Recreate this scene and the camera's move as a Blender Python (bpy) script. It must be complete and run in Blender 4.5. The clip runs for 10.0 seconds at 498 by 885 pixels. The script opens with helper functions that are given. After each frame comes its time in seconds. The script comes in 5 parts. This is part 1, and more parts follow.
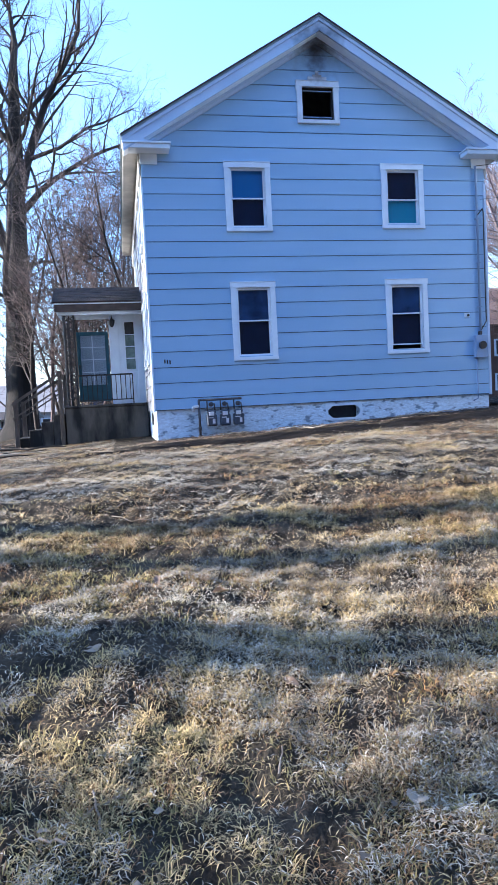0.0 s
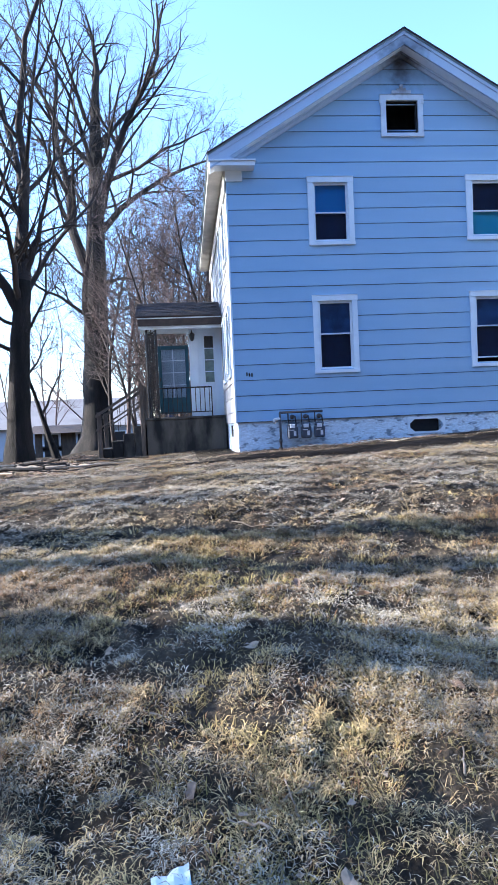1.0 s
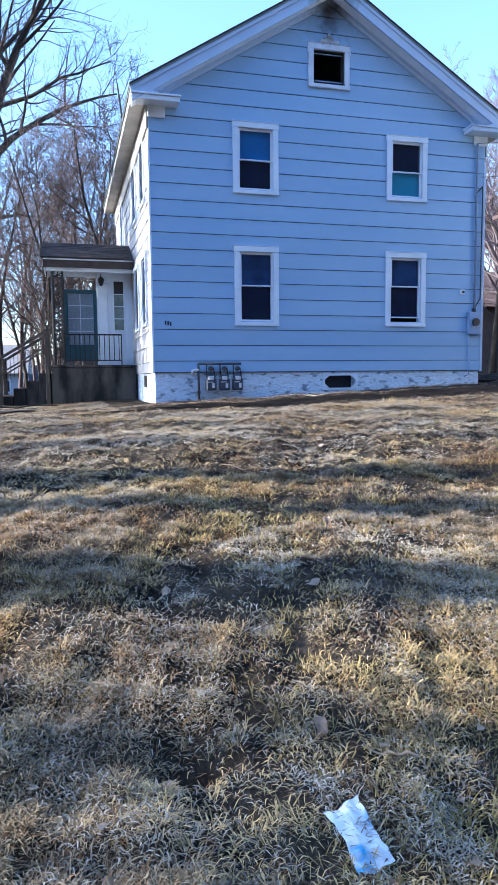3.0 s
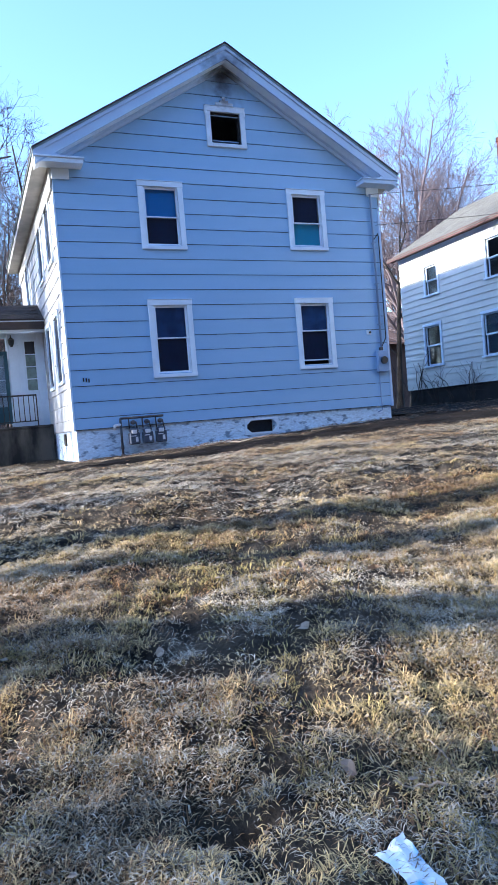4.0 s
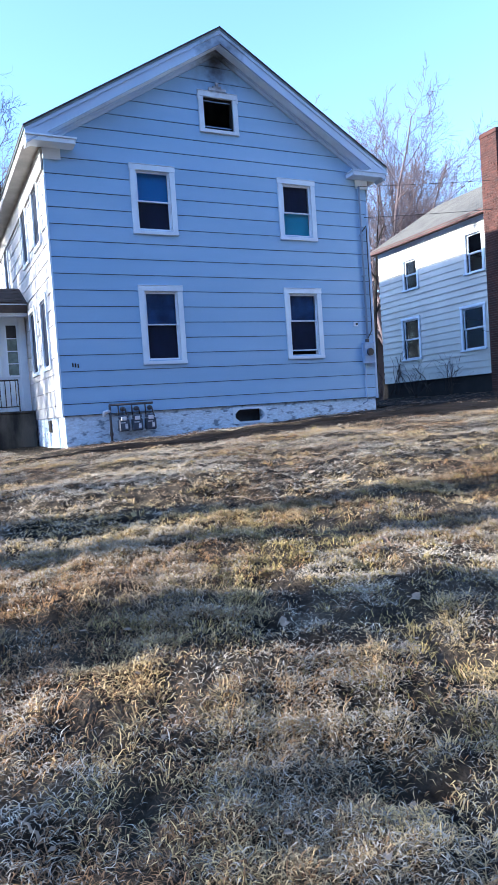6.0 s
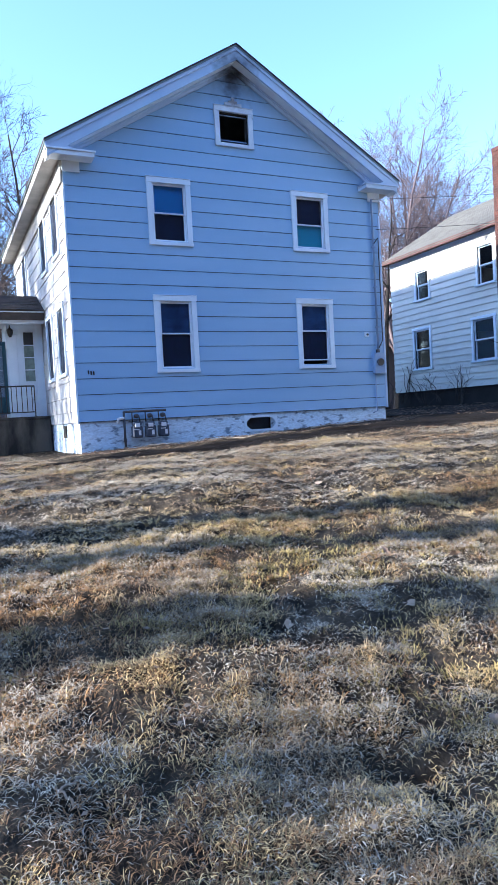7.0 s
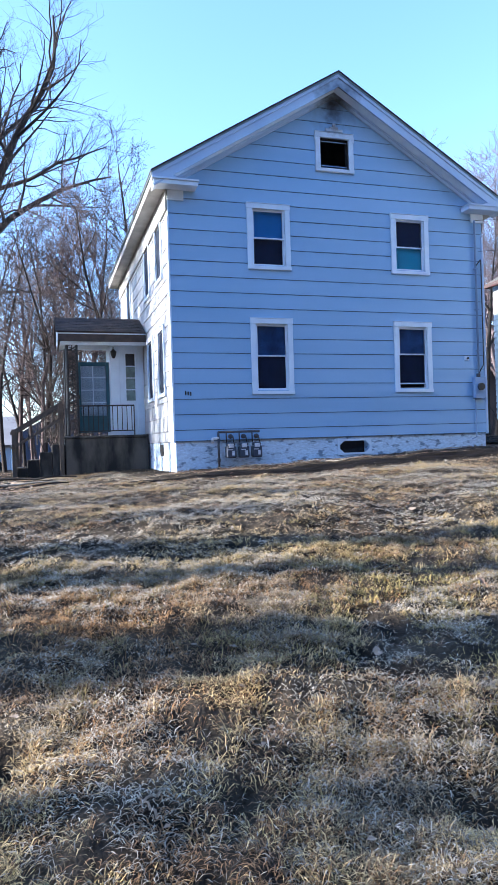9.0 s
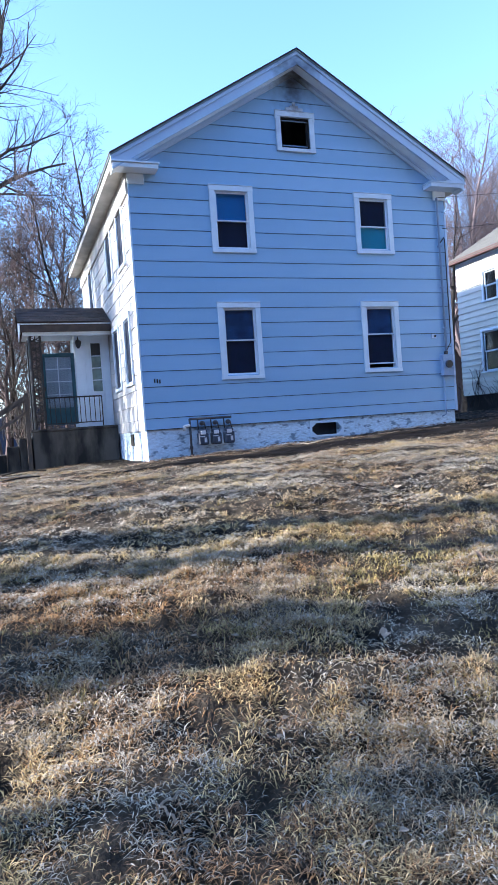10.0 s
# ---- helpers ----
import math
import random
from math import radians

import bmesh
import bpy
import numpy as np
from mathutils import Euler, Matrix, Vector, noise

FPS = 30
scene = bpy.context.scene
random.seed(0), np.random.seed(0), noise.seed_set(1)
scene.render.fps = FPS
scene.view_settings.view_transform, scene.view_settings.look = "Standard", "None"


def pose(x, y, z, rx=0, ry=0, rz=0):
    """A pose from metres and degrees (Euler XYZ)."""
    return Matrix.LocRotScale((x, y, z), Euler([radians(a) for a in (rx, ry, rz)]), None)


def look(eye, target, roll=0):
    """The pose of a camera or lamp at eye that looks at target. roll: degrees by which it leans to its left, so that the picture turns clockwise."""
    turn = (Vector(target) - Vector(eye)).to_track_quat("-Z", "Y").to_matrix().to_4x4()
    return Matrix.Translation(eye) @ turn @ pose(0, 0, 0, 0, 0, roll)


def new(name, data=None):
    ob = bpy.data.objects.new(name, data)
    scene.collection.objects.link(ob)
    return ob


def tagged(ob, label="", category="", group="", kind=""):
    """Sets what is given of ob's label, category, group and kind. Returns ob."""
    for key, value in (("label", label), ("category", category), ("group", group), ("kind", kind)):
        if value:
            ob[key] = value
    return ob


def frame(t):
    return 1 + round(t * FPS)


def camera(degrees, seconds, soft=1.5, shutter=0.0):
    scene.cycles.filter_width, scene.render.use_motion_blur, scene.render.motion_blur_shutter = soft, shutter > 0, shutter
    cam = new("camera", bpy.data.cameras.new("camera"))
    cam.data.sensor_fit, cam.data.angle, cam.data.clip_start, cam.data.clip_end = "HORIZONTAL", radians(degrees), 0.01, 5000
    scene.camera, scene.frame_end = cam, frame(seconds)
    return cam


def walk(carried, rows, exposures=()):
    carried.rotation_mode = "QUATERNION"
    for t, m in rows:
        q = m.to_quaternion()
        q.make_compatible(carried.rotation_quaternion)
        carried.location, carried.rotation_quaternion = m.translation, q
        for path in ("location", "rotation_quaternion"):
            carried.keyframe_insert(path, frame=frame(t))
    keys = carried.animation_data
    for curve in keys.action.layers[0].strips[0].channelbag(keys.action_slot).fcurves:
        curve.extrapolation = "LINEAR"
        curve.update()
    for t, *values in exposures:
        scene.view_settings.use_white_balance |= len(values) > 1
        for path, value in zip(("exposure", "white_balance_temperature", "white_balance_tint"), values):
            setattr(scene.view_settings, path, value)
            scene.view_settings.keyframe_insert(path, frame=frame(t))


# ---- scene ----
cam = camera(40.5, 10.0, soft=0.85)
PATH = [
    (0, (-0.782, -15.959, -0.01), (-0.418, -13.995, -0.116), -3.0),
    (0.2, (-0.866, -15.942, -0.016), (-0.591, -13.966, -0.256), -2.0),
    (0.5, (-0.992, -15.917, -0.024), (-0.782, -13.932, -0.151), -0.8),
    (0.7, (-1.078, -15.936, -0.03), (-0.921, -13.945, -0.106), -1.8),
    (1, (-1.206, -15.965, -0.039), (-1.024, -13.974, -0.093), -2.6),
    (1.3, (-1.314, -15.934, -0.047), (-1.122, -13.945, -0.112), -4.0),
    (1.5, (-1.386, -15.914, -0.053), (-1.226, -13.922, -0.104), -4.1),
    (1.7, (-1.462, -15.9, -0.064), (-1.257, -13.913, -0.083), -2.6),
    (2, (-1.576, -15.878, -0.081), (-1.268, -13.903, -0.13), -3.9),
    (2.2, (-1.652, -15.836, -0.099), (-1.288, -13.874, -0.195), -3.0),
    (2.5, (-1.767, -15.774, -0.127), (-1.425, -13.813, -0.315), -4.0),
    (2.7, (-1.861, -15.732, -0.141), (-1.423, -13.791, -0.345), -1.7),
    (3.8, (-2.162, -15.625, -0.112), (-1.461, -13.754, -0.201), -3.9),
    (4, (-2.239, -15.643, -0.106), (-1.477, -13.795, -0.169), -4.8),
    (4.2, (-2.311, -15.6, -0.121), (-1.549, -13.752, -0.217), -3.8),
    (4.5, (-2.418, -15.536, -0.144), (-1.655, -13.688, -0.211), -3.0),
    (4.7, (-2.495, -15.482, -0.154), (-1.691, -13.654, -0.235), -2.3),
    (5, (-2.61, -15.401, -0.17), (-1.656, -13.644, -0.228), -1.5),
    (5.2, (-2.67, -15.377, -0.169), (-1.656, -13.652, -0.24), -1.4),
    (5.3, (-2.699, -15.365, -0.168), (-1.682, -13.642, -0.211), -2.1),
    (5.5, (-2.759, -15.341, -0.167), (-1.825, -13.573, -0.198), -4.0),
    (5.7, (-2.805, -15.297, -0.167), (-1.959, -13.487, -0.255), -4.2),
    (6.8, (-2.951, -15.618, -0.091), (-2.006, -13.857, -0.172), -2.7),
    (7, (-2.967, -15.601, -0.09), (-2.13, -13.786, -0.164), -3.2),
    (7.2, (-2.974, -15.6, -0.086), (-2.214, -13.752, -0.174), -1.1),
    (7.5, (-2.985, -15.598, -0.081), (-2.295, -13.721, -0.132), -0.0),
    (7.7, (-2.992, -15.603, -0.083), (-2.354, -13.708, -0.101), 0.7),
    (8, (-3.003, -15.61, -0.085), (-2.406, -13.701, -0.096), 1.5),
    (8.2, (-3.009, -15.615, -0.085), (-2.425, -13.702, -0.071), 2.2),
    (8.5, (-3.017, -15.623, -0.085), (-2.475, -13.698, -0.076), 1.0),
    (8.7, (-2.997, -15.617, -0.09), (-2.464, -13.69, -0.072), -0.4),
    (9, (-2.966, -15.609, -0.098), (-2.382, -13.696, -0.094), -1.8),
    (9.2, (-2.968, -15.603, -0.099), (-2.313, -13.715, -0.12), -2.7),
    (9.5, (-2.971, -15.594, -0.101), (-2.252, -13.728, -0.139), -3.5),
    (9.7, (-2.996, -15.532, -0.11), (-2.289, -13.662, -0.179), -3.8),
    (10, (-3.034, -15.44, -0.123), (-2.361, -13.557, -0.163), -4.1),
]
walk(cam, [(t, look(eye, target, roll)) for t, eye, target, roll in PATH], [(0, 2.04, 5400, 14), (1.2, 1.99, 5400, 14), (2.5, 1.90, 5400, 14), (7.0, 1.90, 5400, 14), (8.5, 1.86, 5400, 14), (10, 1.87, 5400, 14)])

# ---- light ----
SUN_FROM = Vector((-1.0, 0.20, 0.44)).normalized()
world = bpy.data.worlds.new("sky")
scene.world = world
world.use_nodes = True
wn = world.node_tree
sky = wn.nodes.new("ShaderNodeTexSky")
sky.sky_type, sky.sun_disc = "NISHITA", False
sky.sun_elevation = math.asin(SUN_FROM.z)
sky.sun_rotation = math.atan2(SUN_FROM.x, SUN_FROM.y)
sky.air_density, sky.dust_density, sky.ozone_density = 1.1, 0.7, 3.0
wn.nodes["Background"].inputs["Strength"].default_value = 0.15
wn.links.new(sky.outputs[0], wn.nodes["Background"].inputs["Color"])
sun = new("sun", bpy.data.lights.new("sun", "SUN"))
sun.data.energy, sun.data.angle, sun.data.color = 5.0, radians(0.55), (1.0, 0.87, 0.68)
sun.matrix_world = look(SUN_FROM * 60, (0, 0, 0))


# ---- materials ----
def mat(name, c1, c2, scale=2.0, rough=0.7, bump=0.2, bump_scale=60.0, fine=0.25, contrast=(0.35, 0.65), metal=0.0, stretch=(1, 1, 1), island=0.0, obj_rand=0.0):
    """Two colours mixed by a coarse noise, a fine noise over them, and a small relief."""
    m = bpy.data.materials.new(name)
    m.use_nodes = True
    nt = m.node_tree
    N, L = nt.nodes, nt.links
    bsdf = N["Principled BSDF"]
    geo = N.new("ShaderNodeNewGeometry")
    mp = N.new("ShaderNodeMapping")
    mp.inputs["Scale"].default_value = stretch
    L.new(geo.outputs["Position"], mp.inputs["Vector"])
    n1 = N.new("ShaderNodeTexNoise")
    n1.inputs["Scale"].default_value, n1.inputs["Detail"].default_value = scale, 5
    L.new(mp.outputs[0], n1.inputs["Vector"])
    r = N.new("ShaderNodeMapRange")
    r.inputs["From Min"].default_value, r.inputs["From Max"].default_value = contrast
    L.new(n1.outputs[0], r.inputs["Value"])
    mix = N.new("ShaderNodeMix")
    mix.data_type = "RGBA"
    mix.inputs["A"].default_value, mix.inputs["B"].default_value = (*c1, 1), (*c2, 1)
    L.new(r.outputs[0], mix.inputs["Factor"])
    n2 = N.new("ShaderNodeTexNoise")
    n2.inputs["Scale"].default_value, n2.inputs["Detail"].default_value = bump_scale, 3
    L.new(mp.outputs[0], n2.inputs["Vector"])
    val = N.new("ShaderNodeMapRange")
    val.inputs["To Min"].default_value, val.inputs["To Max"].default_value = 1 - fine, 1 + fine
    L.new(n2.outputs[0], val.inputs["Value"])
    hsv = N.new("ShaderNodeHueSaturation")
    L.new(mix.outputs["Result"], hsv.inputs["Color"])
    src = val.outputs[0]
    for amount, node, sock in ((island, "geo", "Random Per Island"), (obj_rand, "obj", "Random")):
        if amount:
            info = geo if node == "geo" else N.new("ShaderNodeObjectInfo")
            v = N.new("ShaderNodeMapRange")
            v.inputs["To Min"].default_value, v.inputs["To Max"].default_value = 1 - amount, 1 + amount
            L.new(info.outputs[sock], v.inputs["Value"])
            mul = N.new("ShaderNodeMath")
            mul.operation = "MULTIPLY"
            L.new(src, mul.inputs[0])
            L.new(v.outputs[0], mul.inputs[1])
            src = mul.outputs[0]
    L.new(src, hsv.inputs["Value"])
    L.new(hsv.outputs[0], bsdf.inputs["Base Color"])
    bsdf.inputs["Roughness"].default_value, bsdf.inputs["Metallic"].default_value = rough, metal
    if bump:
        b = N.new("ShaderNodeBump")
        b.inputs["Strength"].default_value, b.inputs["Distance"].default_value = bump, 0.02
        L.new(n2.outputs[0], b.inputs["Height"])
        L.new(b.outputs[0], bsdf.inputs["Normal"])
    return m


def add_stain(m, centre, size, colour, amount=1.0, scale=6.0):
    """A ragged stain round a place, over the material's own colour."""
    N, L = m.node_tree.nodes, m.node_tree.links
    bsdf = N["Principled BSDF"]
    base = bsdf.inputs["Base Color"].links[0].from_socket
    geo = N.new("ShaderNodeNewGeometry")
    sub = N.new("ShaderNodeVectorMath")
    sub.operation = "SUBTRACT"
    sub.inputs[1].default_value = centre
    div = N.new("ShaderNodeVectorMath")
    div.operation = "DIVIDE"
    div.inputs[1].default_value = size
    length = N.new("ShaderNodeVectorMath")
    length.operation = "LENGTH"
    L.new(geo.outputs["Position"], sub.inputs[0])
    L.new(sub.outputs[0], div.inputs[0])
    L.new(div.outputs[0], length.inputs[0])
    noise_n = N.new("ShaderNodeTexNoise")
    noise_n.inputs["Scale"].default_value = scale
    L.new(geo.outputs["Position"], noise_n.inputs["Vector"])
    add = N.new("ShaderNodeMath")
    add.operation = "MULTIPLY_ADD"
    add.inputs[1].default_value = 0.9
    L.new(noise_n.outputs[0], add.inputs[0])
    L.new(length.outputs["Value"], add.inputs[2])
    r = N.new("ShaderNodeMapRange")
    r.inputs["From Min"].default_value, r.inputs["From Max"].default_value = 1.45, 0.55
    r.inputs["To Max"].default_value = amount
    L.new(add.outputs[0], r.inputs["Value"])
    mix = N.new("ShaderNodeMix")
    mix.data_type = "RGBA"
    mix.inputs["B"].default_value = (*colour, 1)
    L.new(r.outputs[0], mix.inputs["Factor"])
    L.new(base, mix.inputs["A"])
    L.new(mix.outputs["Result"], bsdf.inputs["Base Color"])
    return m


def glass_mat(name, tint, rough=0.0):
    m = bpy.data.materials.new(name)
    m.use_nodes = True
    b = m.node_tree.nodes["Principled BSDF"]
    b.inputs["Base Color"].default_value = (*tint, 1)
    b.inputs["Roughness"].default_value = rough
    b.inputs["Transmission Weight"].default_value = 1.0
    b.inputs["IOR"].default_value = 1.5
    return m


# shaded copy of the house paint: blue skylight is put into the colour
SIDING_SHADED = mat("siding_in_blue_shade", (0.29, 0.455, 0.655), (0.33, 0.49, 0.685), 0.7, 0.55, 0.06, 45, 0.06, stretch=(0.4, 1, 3), obj_rand=0.03)
add_stain(SIDING_SHADED, (4.28, -0.1, 8.36), (0.30, 0.9, 0.62), (0.02, 0.017, 0.016), 1.0)
add_stain(SIDING_SHADED, (4.28, -0.1, 8.20), (0.75, 0.9, 0.75), (0.06, 0.06, 0.075), 0.45)
# sunlit copy of the same paint, paler and without the blue
SIDING_SUNLIT = mat("siding_in_sunlight", (0.56, 0.555, 0.54), (0.44, 0.44, 0.44), 1.2, 0.6, 0.08, 45, 0.06, obj_rand=0.03)
WALLCORE = mat("wall_sheathing", (0.05, 0.06, 0.085), (0.035, 0.04, 0.06), 3)
TRIM = mat("white_trim_paint", (0.76, 0.84, 0.92), (0.68, 0.76, 0.85), 2.5, 0.5, 0.08, 70, 0.07)
# greyed copy of the white trim; shade below the eave is in it
TRIM_EAVE = mat("eave_shade_trim", (0.50, 0.49, 0.46), (0.36, 0.355, 0.335), 2.0, 0.7, 0.15, 40, 0.15)
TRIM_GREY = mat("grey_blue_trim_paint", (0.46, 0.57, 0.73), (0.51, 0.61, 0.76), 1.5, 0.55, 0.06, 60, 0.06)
add_stain(TRIM_GREY, (4.28, -0.2, 8.45), (0.75, 1.0, 0.55), (0.03, 0.027, 0.026), 0.95)
TRIM_BURNT = mat("scorched_trim_paint", (0.72, 0.78, 0.84), (0.62, 0.67, 0.74), 3, 0.6, 0.15, 60, 0.08)
add_stain(TRIM_BURNT, (4.28, -0.08, 7.80), (0.42, 0.6, 0.22), (0.16, 0.12, 0.10), 0.8, 9)
FOUND = mat("peeling_whitewash", (0.68, 0.78, 0.88), (0.22, 0.28, 0.36), 4.2, 0.85, 1.0, 13, 0.35, (0.55, 0.66), stretch=(1, 1, 2.2))
CONCRETE = mat("stained_concrete", (0.105, 0.092, 0.075), (0.012, 0.011, 0.01), 1.3, 0.9, 0.4, 30, 0.25, (0.38, 0.62), stretch=(2, 2, 0.7))
SHINGLE = mat("asphalt_shingle", (0.062, 0.045, 0.038), (0.032, 0.026, 0.024), 3, 0.9, 0.4, 120, 0.3, obj_rand=0.25, island=0.2)
SHINGLE_GREY = mat("grey_asphalt_shingle", (0.115, 0.115, 0.105), (0.085, 0.085, 0.08), 2, 0.9, 0.4, 100, 0.3, island=0.2)
ROOF_EDGE = mat("metal_drip_edge", (0.20, 0.27, 0.29), (0.14, 0.19, 0.21), 4, 0.6)
OLDWOOD = mat("weathered_grey_wood", (0.13, 0.1, 0.075), (0.075, 0.06, 0.047), 6, 0.85, 0.4, 40, 0.25, stretch=(1, 1, 0.3))
BROWN_FASCIA = mat("faded_brown_fascia", (0.07, 0.05, 0.042), (0.04, 0.031, 0.027), 5, 0.8, 0.3, 40, 0.2)
IRON = mat("black_wrought_iron", (0.012, 0.012, 0.013), (0.03, 0.022, 0.018), 12, 0.55, 0.2, 80, 0.2)
TEAL = mat("faded_teal_door_paint", (0.008, 0.055, 0.082), (0.013, 0.08, 0.115), 4, 0.45, 0.1, 60, 0.15)
METER_GREY = mat("grey_meter_enamel", (0.055, 0.07, 0.10), (0.04, 0.05, 0.075), 8, 0.4, 0.05, 80, 0.08)
PIPE_DARK = mat("dark_iron_pipe", (0.03, 0.035, 0.05), (0.06, 0.05, 0.05), 14, 0.5, 0.2, 80, 0.2)
LABEL_WHITE = mat("white_label", (0.7, 0.7, 0.72), (0.6, 0.6, 0.62), 20, 0.5, 0.0)
SIDELIGHT = mat("dull_sidelight_glass", (0.20, 0.27, 0.25), (0.10, 0.14, 0.13), 5, 0.25, 0.0)
BLACK = mat("black_paint", (0.012, 0.012, 0.015), (0.02, 0.02, 0.02), 10, 0.5, 0.0)
BOX_GREY = mat("painted_meter_box", (0.23, 0.33, 0.50), (0.27, 0.37, 0.54), 5, 0.45, 0.05, 60, 0.06)
# near-black because the unlit rooms' gloom is put into this colour
ROOM = mat("gloom_dark_plaster", (0.006, 0.011, 0.026), (0.01, 0.015, 0.03), 1.5, 0.9, 0.1, 30, 0.2)
CHAR = mat("charred_wood", (0.012, 0.011, 0.011), (0.035, 0.03, 0.028), 8, 0.8, 0.6, 60, 0.4)
SHADE_BLUE = mat("blue_roller_shade", (0.07, 0.36, 0.80), (0.08, 0.39, 0.84), 3, 0.7, 0.0, 40, 0.06)
SHADE_AQUA = mat("aqua_window_sheet", (0.11, 0.68, 0.88), (0.15, 0.74, 0.92), 3, 0.6, 0.0, 40, 0.06)
# sky and trees mirrored in the upper panes, painted as mottled blue
SHADE_SKY = mat("sky_reflection_sheet", (0.06, 0.17, 0.42), (0.022, 0.06, 0.17), 2.2, 0.6, 0.0, 20, 0.15)
# the panes' navy darkness, put on a sheet added behind them
NAVY = mat("navy_pane_backing", (0.008, 0.017, 0.058), (0.013, 0.026, 0.08), 4, 0.9, 0.0, 30, 0.15)
PANE_COVER = mat("dark_pane_cover", (0.008, 0.015, 0.036), (0.012, 0.02, 0.045), 6, 0.9, 0.0, 60, 0.1)
GLASS = glass_mat("window_glass", (0.62, 0.68, 0.74))
NB_SIDING = mat("white_clapboard", (0.66, 0.66, 0.61), (0.57, 0.57, 0.53), 1.0, 0.55, 0.06, 40, 0.05, obj_rand=0.03)
NB_FOUND = mat("dark_concrete_block", (0.016, 0.015, 0.015), (0.009, 0.009, 0.009), 3, 0.9, 0.4, 20, 0.2)
# darker copy of the brick, with the shoulder's deep shade in its colour
DARK_BRICK = mat("shade_dark_brick", (0.022, 0.012, 0.010), (0.013, 0.009, 0.008), 5, 0.9, 0.4, 60, 0.25, island=0.3)
BRICK = mat("old_red_brick", (0.085, 0.026, 0.017), (0.05, 0.018, 0.013), 5, 0.85, 0.4, 60, 0.25, obj_rand=0.3, island=0.3)
MORTAR = mat("grey_mortar", (0.14, 0.1, 0.085), (0.1, 0.075, 0.065), 8, 0.95, 0.4, 60, 0.2)
RED_FASCIA = mat("red_painted_fascia", (0.09, 0.034, 0.028), (0.06, 0.026, 0.022), 5, 0.6, 0.1, 60, 0.15)
BARK = mat("furrowed_bark", (0.007, 0.006, 0.005), (0.024, 0.019, 0.016), 2.2, 0.95, 1.0, 22, 0.5, (0.40, 0.68), stretch=(1.5, 1.5, 0.35))
TWIG = mat("bare_twigs", (0.026, 0.02, 0.017), (0.045, 0.034, 0.028), 0.7, 0.9, 0.2, 30, 0.2)
TWIG_PALE = mat("pale_bare_twigs", (0.19, 0.15, 0.155), (0.14, 0.11, 0.115), 0.3, 0.9, 0.0, 10, 0.15, island=0.2)
TWIG_RED = mat("reddish_bare_twigs", (0.095, 0.066, 0.062), (0.145, 0.108, 0.1), 0.3, 0.9, 0.0, 10, 0.15, island=0.2)
SOIL = mat("matted_thatch_and_soil", (0.015, 0.0125, 0.01), (0.075, 0.06, 0.042), 5.0, 0.95, 1.0, 55, 0.65, (0.36, 0.64))
ASPHALT = mat("worn_asphalt", (0.026, 0.024, 0.023), (0.012, 0.012, 0.012), 1.2, 0.9, 0.5, 60, 0.35)
# wet mud, near-black since the house's shadow is put into it too
MUD = mat("mud_with_house_shade", (0.004, 0.0032, 0.0028), (0.012, 0.0095, 0.0075), 1.6, 0.75, 1.0, 14, 0.4, (0.4, 0.6))
for _m in (MUD, SOIL, ASPHALT):
    _m.node_tree.nodes["Principled BSDF"].inputs["Specular IOR Level"].default_value = 0.05
STRAW = mat("dry_grass", (0.47, 0.34, 0.145), (0.28, 0.205, 0.115), 1.3, 0.8, 0.0, 7, 0.25, (0.40, 0.60), island=0.65)
GREYGRASS = mat("bleached_dead_grass", (0.46, 0.405, 0.305), (0.19, 0.162, 0.122), 2.0, 0.8, 0.0, 9, 0.25, island=0.65)
GREENGRASS = mat("olive_winter_grass", (0.22, 0.172, 0.05), (0.34, 0.25, 0.09), 1.5, 0.8, 0.0, 9, 0.25, island=0.6)
RUSTGRASS = mat("rusty_brown_grass", (0.25, 0.135, 0.045), (0.14, 0.085, 0.045), 1.5, 0.85, 0.0, 9, 0.25, island=0.6)
LEAF = mat("dead_leaf", (0.16, 0.09, 0.05), (0.28, 0.20, 0.14), 9, 0.8, 0.1, 60, 0.3, obj_rand=0.4, island=0.4)
PALE_LEAF = mat("pale_dead_leaf", (0.32, 0.25, 0.18), (0.22, 0.17, 0.12), 9, 0.8, 0.1, 60, 0.3, obj_rand=0.3, island=0.4)
PAPER = mat("crumpled_printed_wrapper", (0.78, 0.80, 0.82), (0.10, 0.42, 0.70), 9, 0.6, 0.05, 50, 0.08, (0.52, 0.60))
STICK = mat("pale_split_wood", (0.55, 0.45, 0.33), (0.36, 0.28, 0.2), 8, 0.85, 0.3, 60, 0.25)
# blue-black, so that the window panes mirror something dark
HILL = mat("dark_wooded_hill", (0.012, 0.017, 0.034), (0.02, 0.026, 0.044), 0.05, 1.0, 0.0, 0.4, 0.25)
FAR_WALL = mat("pale_blue_far_siding", (0.42, 0.47, 0.55), (0.48, 0.53, 0.6), 0.8, 0.7, 0.0)
FAR_ROOF = mat("grey_far_roof", (0.24, 0.23, 0.23), (0.19, 0.18, 0.18), 0.6, 0.9, 0.0)
FAR_BROWN = mat("brown_far_siding", (0.10, 0.06, 0.05), (0.14, 0.09, 0.07), 0.8, 0.8, 0.0)
WIRE = mat("black_cable", (0.015, 0.015, 0.017), (0.03, 0.03, 0.03), 10, 0.6, 0.0)

# ---- mesh helpers ----
ORIGIN = {}


def thing(name, base, label, category, group="", kind=""):
    ob = new(name)
    ob.location = base
    ob.empty_display_size = 0.2
    ORIGIN[ob.name] = Vector(base)
    return tagged(ob, label, category, group, kind)


